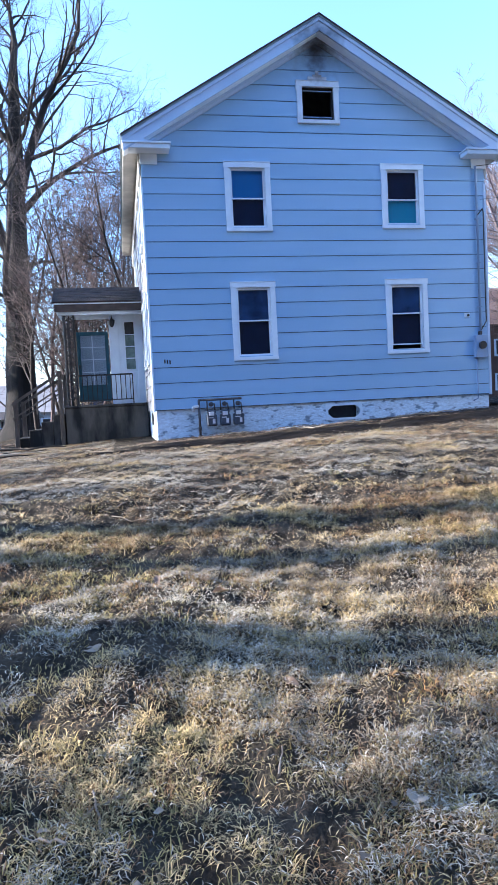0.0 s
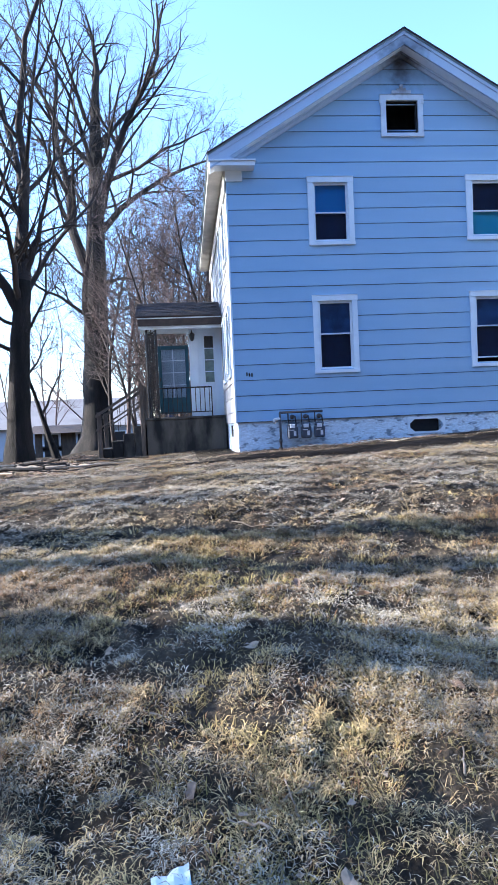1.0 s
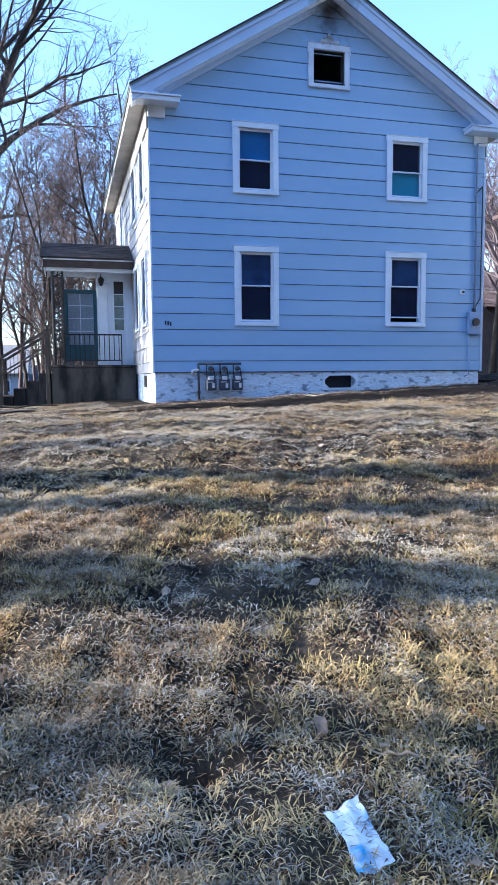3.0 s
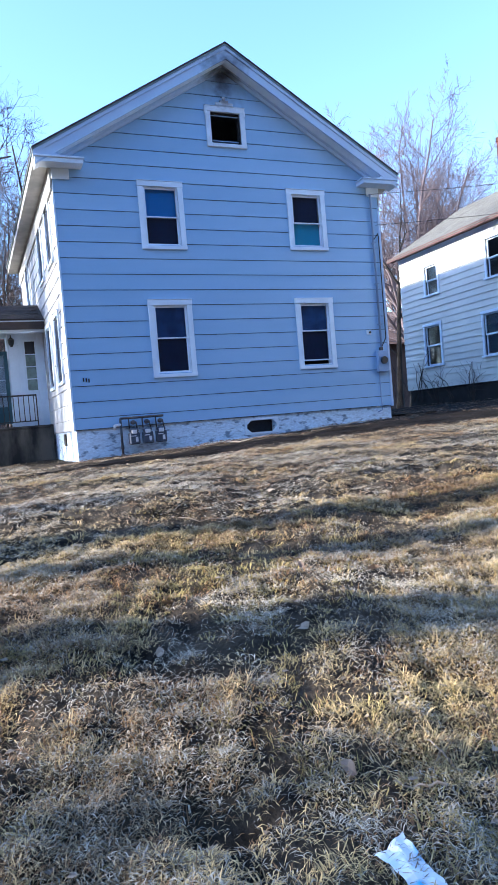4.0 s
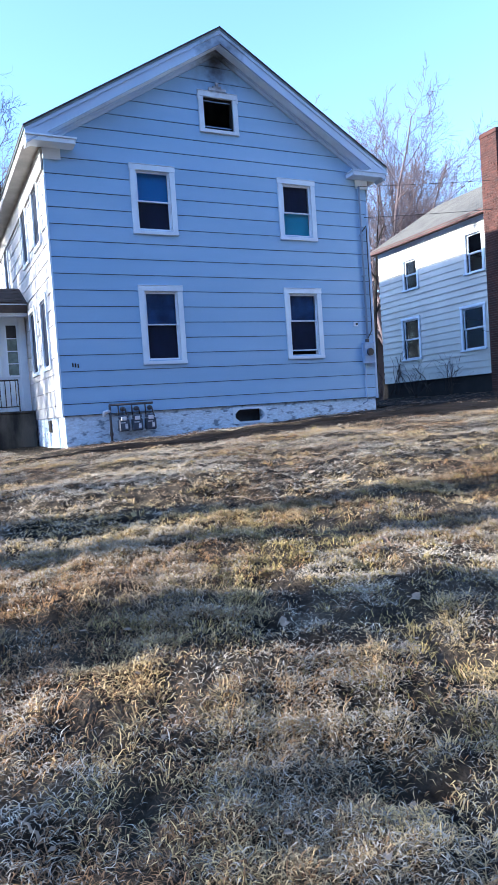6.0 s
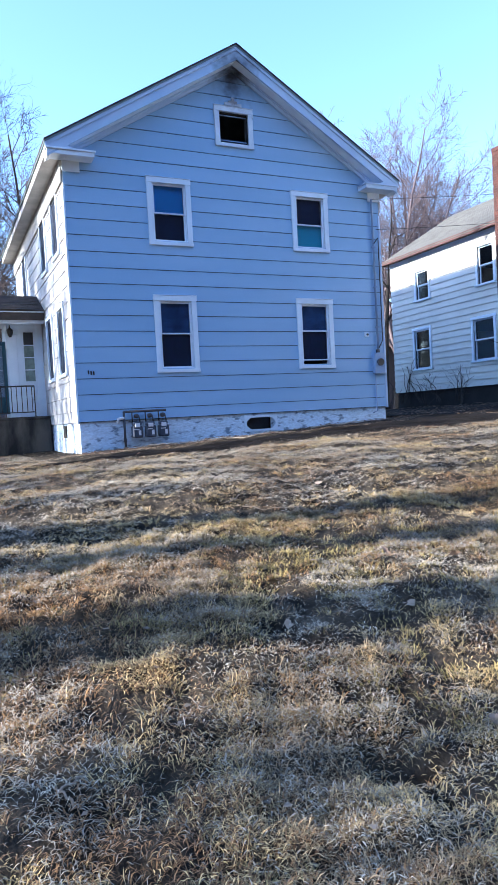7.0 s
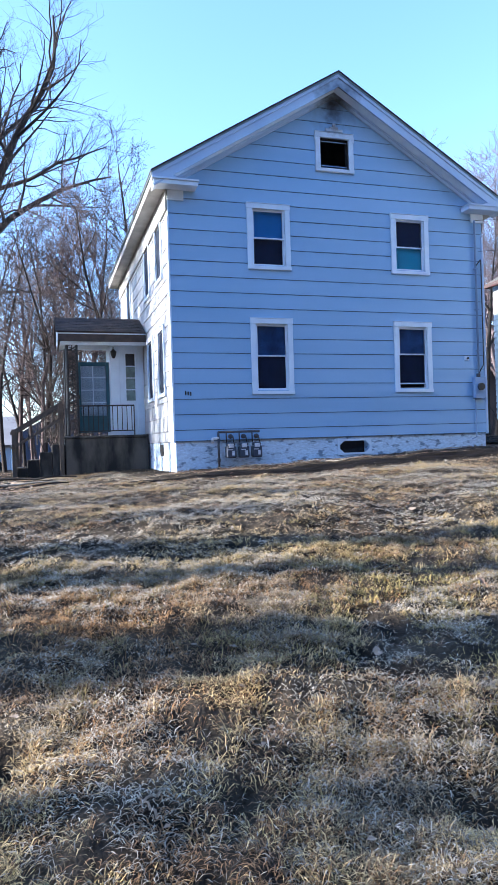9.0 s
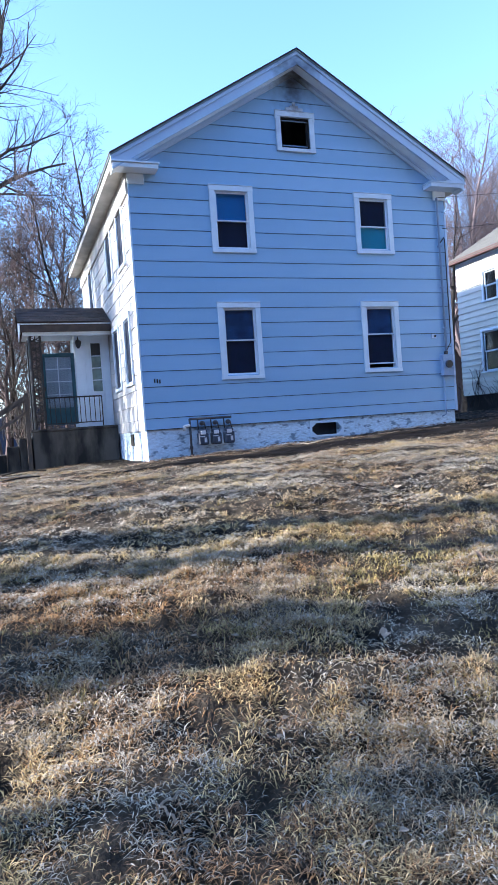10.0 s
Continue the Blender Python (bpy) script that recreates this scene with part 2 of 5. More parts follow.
def part(name, bm, material, parent=None, label="", category="", kind="", smooth=False):
    """Links a bmesh built in world places as one mesh object, under a thing or a part."""
    origin = ORIGIN[parent.name] if parent else Vector((0, 0, 0))
    if origin.length:
        bmesh.ops.translate(bm, vec=-origin, verts=bm.verts)
    me = bpy.data.meshes.new(name)
    bm.to_mesh(me)
    bm.free()
    me.materials.append(material)
    if smooth:
        me.polygons.foreach_set("use_smooth", [True] * len(me.polygons))
    ob = new(name, me)
    if parent:
        ob.parent = parent
    ORIGIN[ob.name] = origin
    return tagged(ob, label, category, "", kind)


def box(bm, x0, x1, y0, y1, z0, z1):
    v = [bm.verts.new((x, y, z)) for z in (z0, z1) for x, y in ((x0, y0), (x1, y0), (x1, y1), (x0, y1))]
    for f in ((3, 2, 1, 0), (4, 5, 6, 7), (0, 1, 5, 4), (1, 2, 6, 5), (2, 3, 7, 6), (3, 0, 4, 7)):
        bm.faces.new([v[i] for i in f])
    return v


def boxes(*dims, bevel=0.0):
    bm = bmesh.new()
    for d in dims:
        box(bm, *d)
    if bevel:
        bmesh.ops.bevel(bm, geom=bm.edges[:], offset=bevel, segments=1, affect="EDGES", profile=0.5)
    return bm


def prism(bm, poly, front, back):
    """A solid over a polygon of (u, z): front(u, z) and back(u, z) give the two faces' places."""
    a = [bm.verts.new(front(u, z)) for u, z in poly]
    b = [bm.verts.new(back(u, z)) for u, z in poly]
    n = len(poly)
    bm.faces.new(a)
    bm.faces.new(b[::-1])
    for i in range(n):
        bm.faces.new((a[i], b[i], b[(i + 1) % n], a[(i + 1) % n]))


def tube(bm, points, radius, sides=8, caps=True):
    """A round bar through the points; radius one number or one for each."""
    pts = [Vector(p) for p in points]
    rings = []
    for i, p in enumerate(pts):
        d = (pts[min(i + 1, len(pts) - 1)] - pts[max(i - 1, 0)]).normalized()
        u = d.orthogonal().normalized()
        if i:
            u = (prev - d * prev.dot(d)).normalized()
        prev = u
        w = d.cross(u)
        r = radius if isinstance(radius, (int, float)) else radius[i]
        rings.append([bm.verts.new(p + (u * math.cos(k * math.tau / sides) + w * math.sin(k * math.tau / sides)) * r) for k in range(sides)])
    for a, b in zip(rings, rings[1:]):
        for k in range(sides):
            bm.faces.new((a[k], a[(k + 1) % sides], b[(k + 1) % sides], b[k]))
    if caps:
        bm.faces.new(rings[0][::-1])
        bm.faces.new(rings[-1])
    return bm


def tubes(*bars, sides=8):
    bm = bmesh.new()
    for points, radius in bars:
        tube(bm, points, radius, sides)
    return bm


def clip(poly, a, b, c):
    """The part of a polygon where a * u + b * z <= c."""
    out = []
    for i, p in enumerate(poly):
        q = poly[(i + 1) % len(poly)]
        dp, dq = a * p[0] + b * p[1] - c, a * q[0] + b * q[1] - c
        if dp <= 0:
            out.append(p)
        if dp * dq < 0:
            k = dp / (dp - dq)
            out.append((p[0] + k * (q[0] - p[0]), p[1] + k * (q[1] - p[1])))
    return out


def rects(u0, u1, z0, z1, holes):
    """The rectangle less the holes, as rectangles."""
    cuts = sorted({z0, z1, *[z for h in holes for z in h[2:] if z0 < z < z1]})
    for a, b in zip(cuts, cuts[1:]):
        u = u0
        for h in sorted(h for h in holes if h[2] < (a + b) / 2 < h[3]):
            if h[0] > u:
                yield u, min(h[0], u1), a, b
            u = max(u, h[1])
        if u < u1:
            yield u, u1, a, b


def runs(found):
    """Groups rectangles that touch along z into connected boards."""
    groups = []
    for r in found:
        near = [g for g in groups if any(abs(q[3] - r[2]) < 1e-6 and q[0] < r[1] - 1e-6 and r[0] < q[1] - 1e-6 for q in g)]
        groups = [g for g in groups if g not in near] + [sum(near, []) + [r]]
    return groups


def lumps(x, y):
    """Tussocks and hollows of the turf."""
    out = 0.014 * np.sin(7.3 * x + 2.1 * y) * np.sin(6.1 * y - 3.3 * x) + 0.015 * np.sin(13.7 * x - 5.2 * y + 1) * np.sin(11.9 * y + 6.3 * x)
    out += 0.017 * np.sin(23.0 * x + 9.0 * y) * np.sin(26.0 * y - 11.0 * x + 2) + 0.02 * np.sin(3.1 * x - 1.2 * y + 0.5) * np.sin(3.7 * y + 1.9 * x)
    for hx, hy, r, d in HOLLOWS:
        out -= d * np.exp(-((x - hx) ** 2 + (y - hy) ** 2) / (r * r))
    return out * np.interp(y, [-17, -16, -9, -4, 0], [0.4, 1, 1, 0.6, 0.2])


HOLLOWS = [(-1.66, -13.80, 0.15, 0.09), (-0.48, -13.85, 0.10, 0.05), (-0.66, -13.44, 0.09, 0.05), (-3.15, -13.2, 0.12, 0.05), (-2.4, -13.6, 0.10, 0.04), (-1.62, -13.5, 0.10, 0.04)]


def ground_z(x, y):
    prof = np.interp(y, [-60, -19, -17, -15.6, -14.2, -13.5, -12.4, -11.3, -10.3, -6, 0, 5, 14, 40, 90, 400], [-2.2, -1.95, -1.85, -1.62, -1.30, -1.14, -0.92, -0.80, -0.68, -0.66, -0.71, -0.72, -0.80, -2.4, -4, -6])
    cross = 0.045 * np.interp(x, [-3, 14, 30], [-3, 14, 17]) * np.interp(y, [-14, -6, 0], [0.2, 0.6, 1.0])
    west = -0.05 * np.clip(-4.5 - x, 0, 40) * np.interp(y, [-14, -4, 2], [0.3, 0.6, 1.0])
    mound = 0.55 * np.exp(-((x + 6.3) ** 2 + (y - 24.0) ** 2) / 9.0)
    bumps = 0.025 * np.sin(1.7 * x + 0.9 * y) * np.cos(1.3 * y - 0.5 * x) + 0.012 * np.sin(4.1 * x - 2.3 * y)
    return prof + cross + west + mound + bumps + lumps(x, y)


# ---- ground ----
def ground():
    xs = np.unique(np.concatenate([np.linspace(-700, -40, 12), np.linspace(-40, -10, 16), np.linspace(-10, -5.5, 30), np.linspace(-5.5, 3, 220), np.linspace(3, 12, 60), np.linspace(12, 40, 16), np.linspace(40, 700, 12)]))
    ys = np.unique(np.concatenate([np.linspace(-500, -40, 8), np.linspace(-40, -16, 16), np.linspace(-16, -9, 175), np.linspace(-9, 3, 70), np.linspace(3, 40, 40), np.linspace(40, 900, 16)]))
    X, Y = np.meshgrid(xs, ys)
    rng = np.random.default_rng(3)
    near = (np.abs(X) < 12) & (Y > -16.5) & (Y < 3)
    Z = ground_z(X, Y) - near * (0.004 + np.abs(rng.normal(0, 0.006, X.shape)))
    v = np.stack([X, Y, Z], -1).reshape(-1, 3)
    nx, ny = len(xs), len(ys)
    i = (np.arange(ny - 1)[:, None] * nx + np.arange(nx - 1)[None]).ravel()
    faces = np.stack([i, i + 1, i + nx + 1, i + nx], 1)
    me = bpy.data.meshes.new("ground")
    me.from_pydata(v.tolist(), [], faces.tolist())
    me.materials.append(SOIL)
    me.polygons.foreach_set("use_smooth", [True] * len(me.polygons))
    tagged(new("ground", me), "patchy dormant lawn of dry straw grass over soil", "ground", kind="structure")


ground()


def sheet(name, x0, x1, y0, y1, lift, material, label, category):
    """A strip that follows the ground a little above it."""
    bm = bmesh.new()
    nx, ny = 12, 40
    rows = [[bm.verts.new((x, y, float(ground_z(x, y)) + lift)) for x in np.linspace(x0, x1, nx)] for y in np.linspace(y0, y1, ny)]
    for a, b in zip(rows, rows[1:]):
        for k in range(nx - 1):
            bm.faces.new((a[k], a[k + 1], b[k + 1], b[k]))
    part(name, bm, material, None, label, category, "structure", True)


sheet("driveway", 9.1, 13.0, -7.0, 26.0, 0.035, ASPHALT, "worn dark asphalt driveway between the houses", "driveway")



def mud_strip():
    """A churned mud strip before the house, darkened for house shade too, wider towards the driveway."""
    bm = bmesh.new()
    nx, ny = 150, 26
    rows = []
    for i in range(nx):
        x = -2.6 + 15.0 * i / (nx - 1)
        back = float(np.interp(x, [-2, 2, 5, 8, 12], [-3.3, -2.6, -1.9, -1.2, -0.6])) + 0.25 * math.sin(1.9 * x) + 0.12 * math.sin(6.1 * x + 1)
        front = float(np.interp(x, [-2, 2, 5, 8, 12], [-4.1, -4.2, -4.5, -5.2, -6.0])) + 0.3 * math.sin(1.3 * x + 2) + 0.15 * math.sin(5.3 * x)
        row = []
        for j in range(ny):
            v = j / (ny - 1)
            y = front + (back - front) * v
            up = 0.05 * min(1, 5 * min(v, 1 - v), 2 * i / nx * 5, (nx - 1 - i) / nx * 10) - 0.02
            up += 0.016 * math.sin(3.1 * x + 4 * y) + 0.012 * math.sin(9 * x - 6 * y + 2) * math.sin(7.7 * y)
            row.append(bm.verts.new((x, y, float(ground_z(x, y)) + up)))
        rows.append(row)
    for a, b in zip(rows, rows[1:]):
        for j in range(ny - 1):
            bm.faces.new((a[j], b[j], b[j + 1], a[j + 1]))
    part("mud_strip", bm, MUD, None, "churned strip of wet mud before the house, darkened for shade", "mud", "structure", True)


mud_strip()

# ---- the blue house ----
W, DEEP, EAVE, MIDX = 8.54, 10.0, 5.95, 4.28
PITCH = (9.05 - 6.22) / (MIDX + 0.40)
FRONT_HOLES = [(2.05, 2.87, 1.20, 2.81), (5.93, 6.77, 1.22, 2.81), (2.04, 2.88, 4.24, 5.61), (5.93, 6.77, 4.29, 5.61), (3.89, 4.67, 6.78, 7.53)]
SIDE_HOLES = [(1.0, 1.75, 1.25, 2.80), (2.75, 3.5, 1.25, 2.80), (1.0, 1.75, 4.15, 5.45), (2.95, 3.7, 4.15, 5.45), (7.1, 7.85, 4.15, 5.45)]
house = thing("house", (0, 0, -0.5), "two-storey blue-grey gabled house with white window trim and fire damage", "house")


def gable_clip(p):
    top = 8.62
    p = clip(p, -PITCH, 1, top - PITCH * MIDX)
    return clip(p, PITCH, 1, top + PITCH * MIDX) if len(p) > 2 else p


def front_wall():
    bm = bmesh.new()
    for u0, u1, z0, z1 in rects(0.0, W, 0.0, 8.7, FRONT_HOLES):
        p = gable_clip([(u0, z0), (u1, z0), (u1, z1), (u0, z1)])
        if len(p) > 2:
            prism(bm, p, lambda u, z: (u, 0, z), lambda u, z: (u, 0.16, z))
    return part("front_wall", bm, WALLCORE, house)


def side_wall(x0, x1, holes, name):
    bm = bmesh.new()
    for u0, u1, z0, z1 in rects(0.16, DEEP, 0.0, 6.05, holes):
        box(bm, x0, x1, u0, u1, z0, z1)
    return part(name, bm, WALLCORE, house)


wall_f = front_wall()
wall_l = side_wall(0.0, 0.16, SIDE_HOLES, "side_wall")
wall_r = side_wall(W - 0.16, W, [], "side_wall")
bm = bmesh.new()
prism(bm, gable_clip([(0.16, 0), (W - 0.16, 0), (W - 0.16, 8.7), (0.16, 8.7)]), lambda u, z: (u, DEEP - 0.16, z), lambda u, z: (u, DEEP, z))
part("rear_wall", bm, SIDING_SUNLIT, house)
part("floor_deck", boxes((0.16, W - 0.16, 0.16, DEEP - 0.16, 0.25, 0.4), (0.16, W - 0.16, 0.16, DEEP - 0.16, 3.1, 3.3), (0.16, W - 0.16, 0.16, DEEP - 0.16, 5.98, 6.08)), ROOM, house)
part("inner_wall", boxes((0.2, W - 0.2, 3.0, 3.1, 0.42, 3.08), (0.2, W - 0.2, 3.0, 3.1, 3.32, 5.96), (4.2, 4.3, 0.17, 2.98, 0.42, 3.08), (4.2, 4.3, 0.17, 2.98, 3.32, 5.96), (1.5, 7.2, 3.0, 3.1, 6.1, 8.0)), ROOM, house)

# siding courses, each a wedge that laps over the one below
COURSE_Z = [0.0] + [0.262 + 0.364 * k for k in range(24)]
LIP, GAP = 0.016, 0.014
for z0, z1 in zip(COURSE_Z, COURSE_Z[1:]):
    for run in runs(rects(-0.015, W + 0.015, z0, z1, FRONT_HOLES)):
        bm = bmesh.new()
        for u0, u1, a, b in run:
            p = gable_clip([(u0, a + GAP * (a == z0)), (u1, a + GAP * (a == z0)), (u1, b), (u0, b)])
            if len(p) > 2:
                prism(bm, p, lambda u, z: (u, -0.012 - LIP * (z1 - z) / (z1 - z0), z), lambda u, z: (u, -0.001, z))
        if bm.verts:
            part("siding_board", bm, SIDING_SHADED, wall_f)
    if z0 < 5.9:
        for run in runs(rects(-0.005, DEEP, z0, min(z1, 5.95), SIDE_HOLES)):
            bm = bmesh.new()
            for u0, u1, a, b in run:
                prism(bm, [(u0, a + 0.006 * (a == z0)), (u1, a + 0.006 * (a == z0)), (u1, b), (u0, b)], lambda u, z: (-0.012 - LIP * (z1 - z) / (z1 - z0), u, z), lambda u, z: (-0.001, u, z))
            part("siding_board", bm, SIDING_SUNLIT, wall_l)
part("siding", boxes((W + 0.001, W + 0.02, 0.0, DEEP, 0.0, 5.95)), SIDING_SHADED, wall_r)
part("corner_board", boxes((-0.045, -0.001, -0.034, 0.10, -0.02, 5.30), bevel=0.004), TRIM, house, "white corner board")
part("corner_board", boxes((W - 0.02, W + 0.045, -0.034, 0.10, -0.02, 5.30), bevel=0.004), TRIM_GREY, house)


# foundation with the vent opening through it
def foundation():
    bm = bmesh.new()
    for u0, u1, z0, z1 in rects(0.02, W - 0.02, -1.3, 0.0, [(4.20, 5.02, -0.41, -0.09)]):
        box(bm, u0, u1, 0.03, 0.30, z0, z1)
    part("foundation_side", boxes((0.02, 0.30, 0.302, DEEP, -1.3, 0.0)), FOUND, house)
    part("foundation_side", boxes((W - 0.30, W - 0.02, 0.302, DEEP, -1.3, 0.0)), FOUND, house)
    bmesh.ops.remove_doubles(bm, verts=bm.verts[:], dist=1e-5)
    f = part("foundation", bm, FOUND, house, "peeling whitewashed stone foundation")
    bm = bmesh.new()
    a = [(4.14, -0.45), (5.08, -0.45), (5.08, -0.05), (4.14, -0.05)]
    b = [(4.20, -0.30), (4.32, -0.40), (4.90, -0.40), (5.02, -0.30), (5.02, -0.20), (4.90, -0.10), (4.32, -0.10), (4.20, -0.20)]
    for tri in ([a[0], a[1], b[2], b[1]], [a[1], b[3], b[2]], [a[1], a[2], b[4], b[3]], [a[2], b[5], b[4]], [a[2], a[3], b[6], b[5]], [a[3], b[7], b[6]], [a[3], a[0], b[0], b[7]], [a[0], b[1], b[0]]):
        prism(bm, tri, lambda u, z: (u, 0.005, z), lambda u, z: (u, 0.05, z))
    part("vent_surround", bm, TRIM, f, "octagonal white vent surround")
    part("vent_recess", boxes((4.16, 5.06, 0.31, 0.36, -0.45, -0.05)), BLACK, f)
    part("side_vent", boxes((-0.012, 0.03, 1.75, 2.1, -0.35, -0.05), bevel=0.004), CONCRETE, f)


foundation()


# roof, rakes, eaves and the cornice returns
def slope_box(bm, side, d0, d1, y0, y1, t0, t1):
    """A slab along the roof slope: d along x from the ridge, t up from the roof's underside line."""
    prism(bm, [(d0, t0), (d1, t0), (d1, t1), (d0, t1)] if side > 0 else [(d0, t0), (d0, t1), (d1, t1), (d1, t0)], lambda d, t: (MIDX + side * d, y0, RIDGE - PITCH * d + t), lambda d, t: (MIDX + side * d, y1, RIDGE - PITCH * d + t))


RIDGE = 9.0
EDGE = MIDX + 0.42
for side in (-1, 1):
    bm = bmesh.new()
    slope_box(bm, side, 0.0, EDGE + 0.03, -0.44, DEEP + 0.4, 0.012, 0.05)
    part("roof", bm, SHINGLE, house, "dark asphalt shingle roof slope")
    bm = bmesh.new()
    slope_box(bm, side, 0.0, EDGE + 0.02, -0.425, DEEP + 0.38, -0.03, 0.010)
    part("drip_edge", bm, ROOF_EDGE, house)
    bm = bmesh.new()
    slope_box(bm, side, 0.0, EDGE, -0.41, -0.36, -0.115, -0.032)
    slope_box(bm, side, 0.0, EDGE - 0.02, -0.385, -0.33, -0.30, -0.117)
    slope_box(bm, side, 0.0, EDGE - 0.02, -0.405, -0.36, -0.345, -0.302)
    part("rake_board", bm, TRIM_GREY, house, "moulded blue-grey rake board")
    bm = bmesh.new()
    slope_box(bm, side, 0.0, EDGE - 0.03, -0.33, 0.0, -0.335, -0.30)
    part("rake_soffit", bm, TRIM, house)
    bm = bmesh.new()
    slope_box(bm, side, 0.0, EDGE - 0.4, -0.075, -0.026, -0.47, -0.337)
    slope_box(bm, side, 0.0, EDGE - 0.4, -0.11, -0.0755, -0.385, -0.337)
    part("frieze_board", bm, TRIM_GREY, house)
    bm = bmesh.new()
    x0, x1 = sorted((MIDX + side * (MIDX + 0.02), MIDX + side * (EDGE - 0.01)))
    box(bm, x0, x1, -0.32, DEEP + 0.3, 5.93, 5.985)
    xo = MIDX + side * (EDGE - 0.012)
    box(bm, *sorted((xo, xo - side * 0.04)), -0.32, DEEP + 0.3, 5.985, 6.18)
    part("eave_soffit", bm, TRIM_EAVE, house, "white boxed eave greyed for its shade")
    bm = bmesh.new()
    xs = MIDX + side * MIDX
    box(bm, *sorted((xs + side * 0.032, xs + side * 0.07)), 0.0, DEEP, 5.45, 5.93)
    part("eave_frieze", bm, TRIM_EAVE, house)
    # return of the eave across the corner
    xa, xb = sorted((MIDX + side * (EDGE + 0.01), MIDX + side * (MIDX - 0.67)))
    bm = boxes((xa, xb, -0.43, -0.03, 6.0, 6.04), (xa + 0.03, xb - 0.03, -0.40, -0.03, 5.90, 5.998), bevel=0.004)
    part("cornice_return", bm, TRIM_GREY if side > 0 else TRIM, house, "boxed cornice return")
    bm = bmesh.new()
    prism(bm, [(0, 6.042), (0.62 if side > 0 else 0.62, 6.042), (0, 6.26)], lambda u, z: (MIDX + side * (EDGE - 0.03 - u), -0.40, z), lambda u, z: (MIDX + side * (EDGE - 0.03 - u), -0.05, z))
    part("return_block", bm, TRIM_GREY, house)
    xa, xb = sorted((xs + side * 0.03, xs - side * 0.36))
    part("corner_cap", boxes((xa, xb, -0.06, -0.031, 5.66, 5.898), bevel=0.004), TRIM, house, "white painted corner cap")


def window(holes, plane, sash_split=0.5, shade=None, casing=0.13, open_gap=0.0, front=True, burnt=False):
    """A double-hung window in the opening (u0, u1, z0, z1) of the front or the west wall."""
    u0, u1, z0, z1 = holes
    c = casing

    def put(name, dims, material, parent, bevel=0.003, label=""):
        ds = []
        for a0, a1, d0, d1, b0, b1 in dims:
            ds.append((a0, a1, d0, d1, b0, b1) if front else (d0, d1, a0, a1, b0, b1))
        bm = boxes(*ds, bevel=bevel)
        if not front:
            bmesh.ops.reverse_faces(bm, faces=bm.faces[:])
            bmesh.ops.recalc_face_normals(bm, faces=bm.faces[:])
        return part(name, bm, material, parent, label)

    t = TRIM_BURNT if burnt else TRIM
    w = put("window", [(u0 - c, u0, -0.058, 0.02, z0 - 0.02, z1), (u1, u1 + c, -0.058, 0.02, z0 - 0.02, z1), (u0 - c - 0.01, u1 + c + 0.01, -0.064, 0.02, z1 + 0.002, z1 + c)], t, house, 0.004, "double-hung window in flat white casing")
    put("drip_cap", [(u0 - c - 0.015, u1 + c + 0.015, -0.075, 0.0, z1 + c + 0.002, z1 + c + 0.014)], t, w)
    put("sill", [(u0 - c - 0.005, u1 + c + 0.005, -0.072, 0.06, z0 - 0.105, z0 - 0.022)], t, w)
    if burnt:
        for z, d in ((z1 - 0.075, 0.03), (z0 + 0.07, 0.05), (z0 + 0.01, 0.05)):
            put("broken_rail", [(u0, u1, d, d + 0.025, z, z + 0.024)], BOX_GREY, w, 0.002)
        put("charred_jamb", [(u0, u0 + 0.02, 0.02, 0.16, z0, z1), (u1 - 0.02, u1, 0.02, 0.16, z0, z1), (u0 + 0.021, u1 - 0.021, 0.02, 0.16, z1 - 0.02, z1)], CHAR, w)
        return w
    zm = z0 + (z1 - z0) * sash_split
    put("jamb", [(u0, u0 + 0.017, -0.01, 0.15, z0, z1), (u1 - 0.017, u1, -0.01, 0.15, z0, z1), (u0 + 0.018, u1 - 0.018, -0.01, 0.15, z1 - 0.018, z1), (u0 + 0.018, u1 - 0.018, -0.01, 0.15, z0 - 0.02, z0 + 0.012)], TRIM, w)
    s = 0.032
    a, b = u0 + 0.019, u1 - 0.019
    lo = z0 + 0.014 + open_gap
    for name, d0, d1, s0, s1 in (("lower_sash", 0.030, 0.060, lo, zm + 0.018), ("upper_sash", -0.004, 0.027, zm - 0.018, z1 - 0.020)):
        sash = put(name, [(a, a + s, d0, d1, s0, s1), (b - s, b, d0, d1, s0, s1), (a + s + 0.001, b - s - 0.001, d0, d1, s0, s0 + s), (a + s + 0.001, b - s - 0.001, d0, d1, s1 - s, s1)], TRIM, w)
        pane = put("pane", [(a + s, b - s, d0 + 0.014, d0 + 0.018, s0 + s, s1 - s)], GLASS, w, 0.0)
        pane.visible_shadow = False
    # dark sheet added outside the side panes to hide their bright sky reflection
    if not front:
        put("pane_cover", [(a, b, -0.012, -0.008, z0 + 0.02, z1 - 0.03)], PANE_COVER, w, 0.0, "dark sheet added over the panes against bright reflections")
    # added backing that keeps this half of the window dark navy
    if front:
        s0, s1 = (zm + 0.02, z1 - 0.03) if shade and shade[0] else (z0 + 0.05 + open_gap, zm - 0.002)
        put("pane_backing", [(a + 0.02, b - 0.02, 0.092, 0.096, s0, s1)], NAVY, w, 0.0, "navy sheet added behind the pane for its darkness")
    if shade:
        lower, material, label = shade
        s0, s1 = (z0 + 0.05, zm) if lower else (zm + 0.02, z1 - 0.03)
        put("window_sheet", [(a + 0.02, b - 0.02, 0.080, 0.084, s0, s1)], material, w, 0.0, label)
    return w


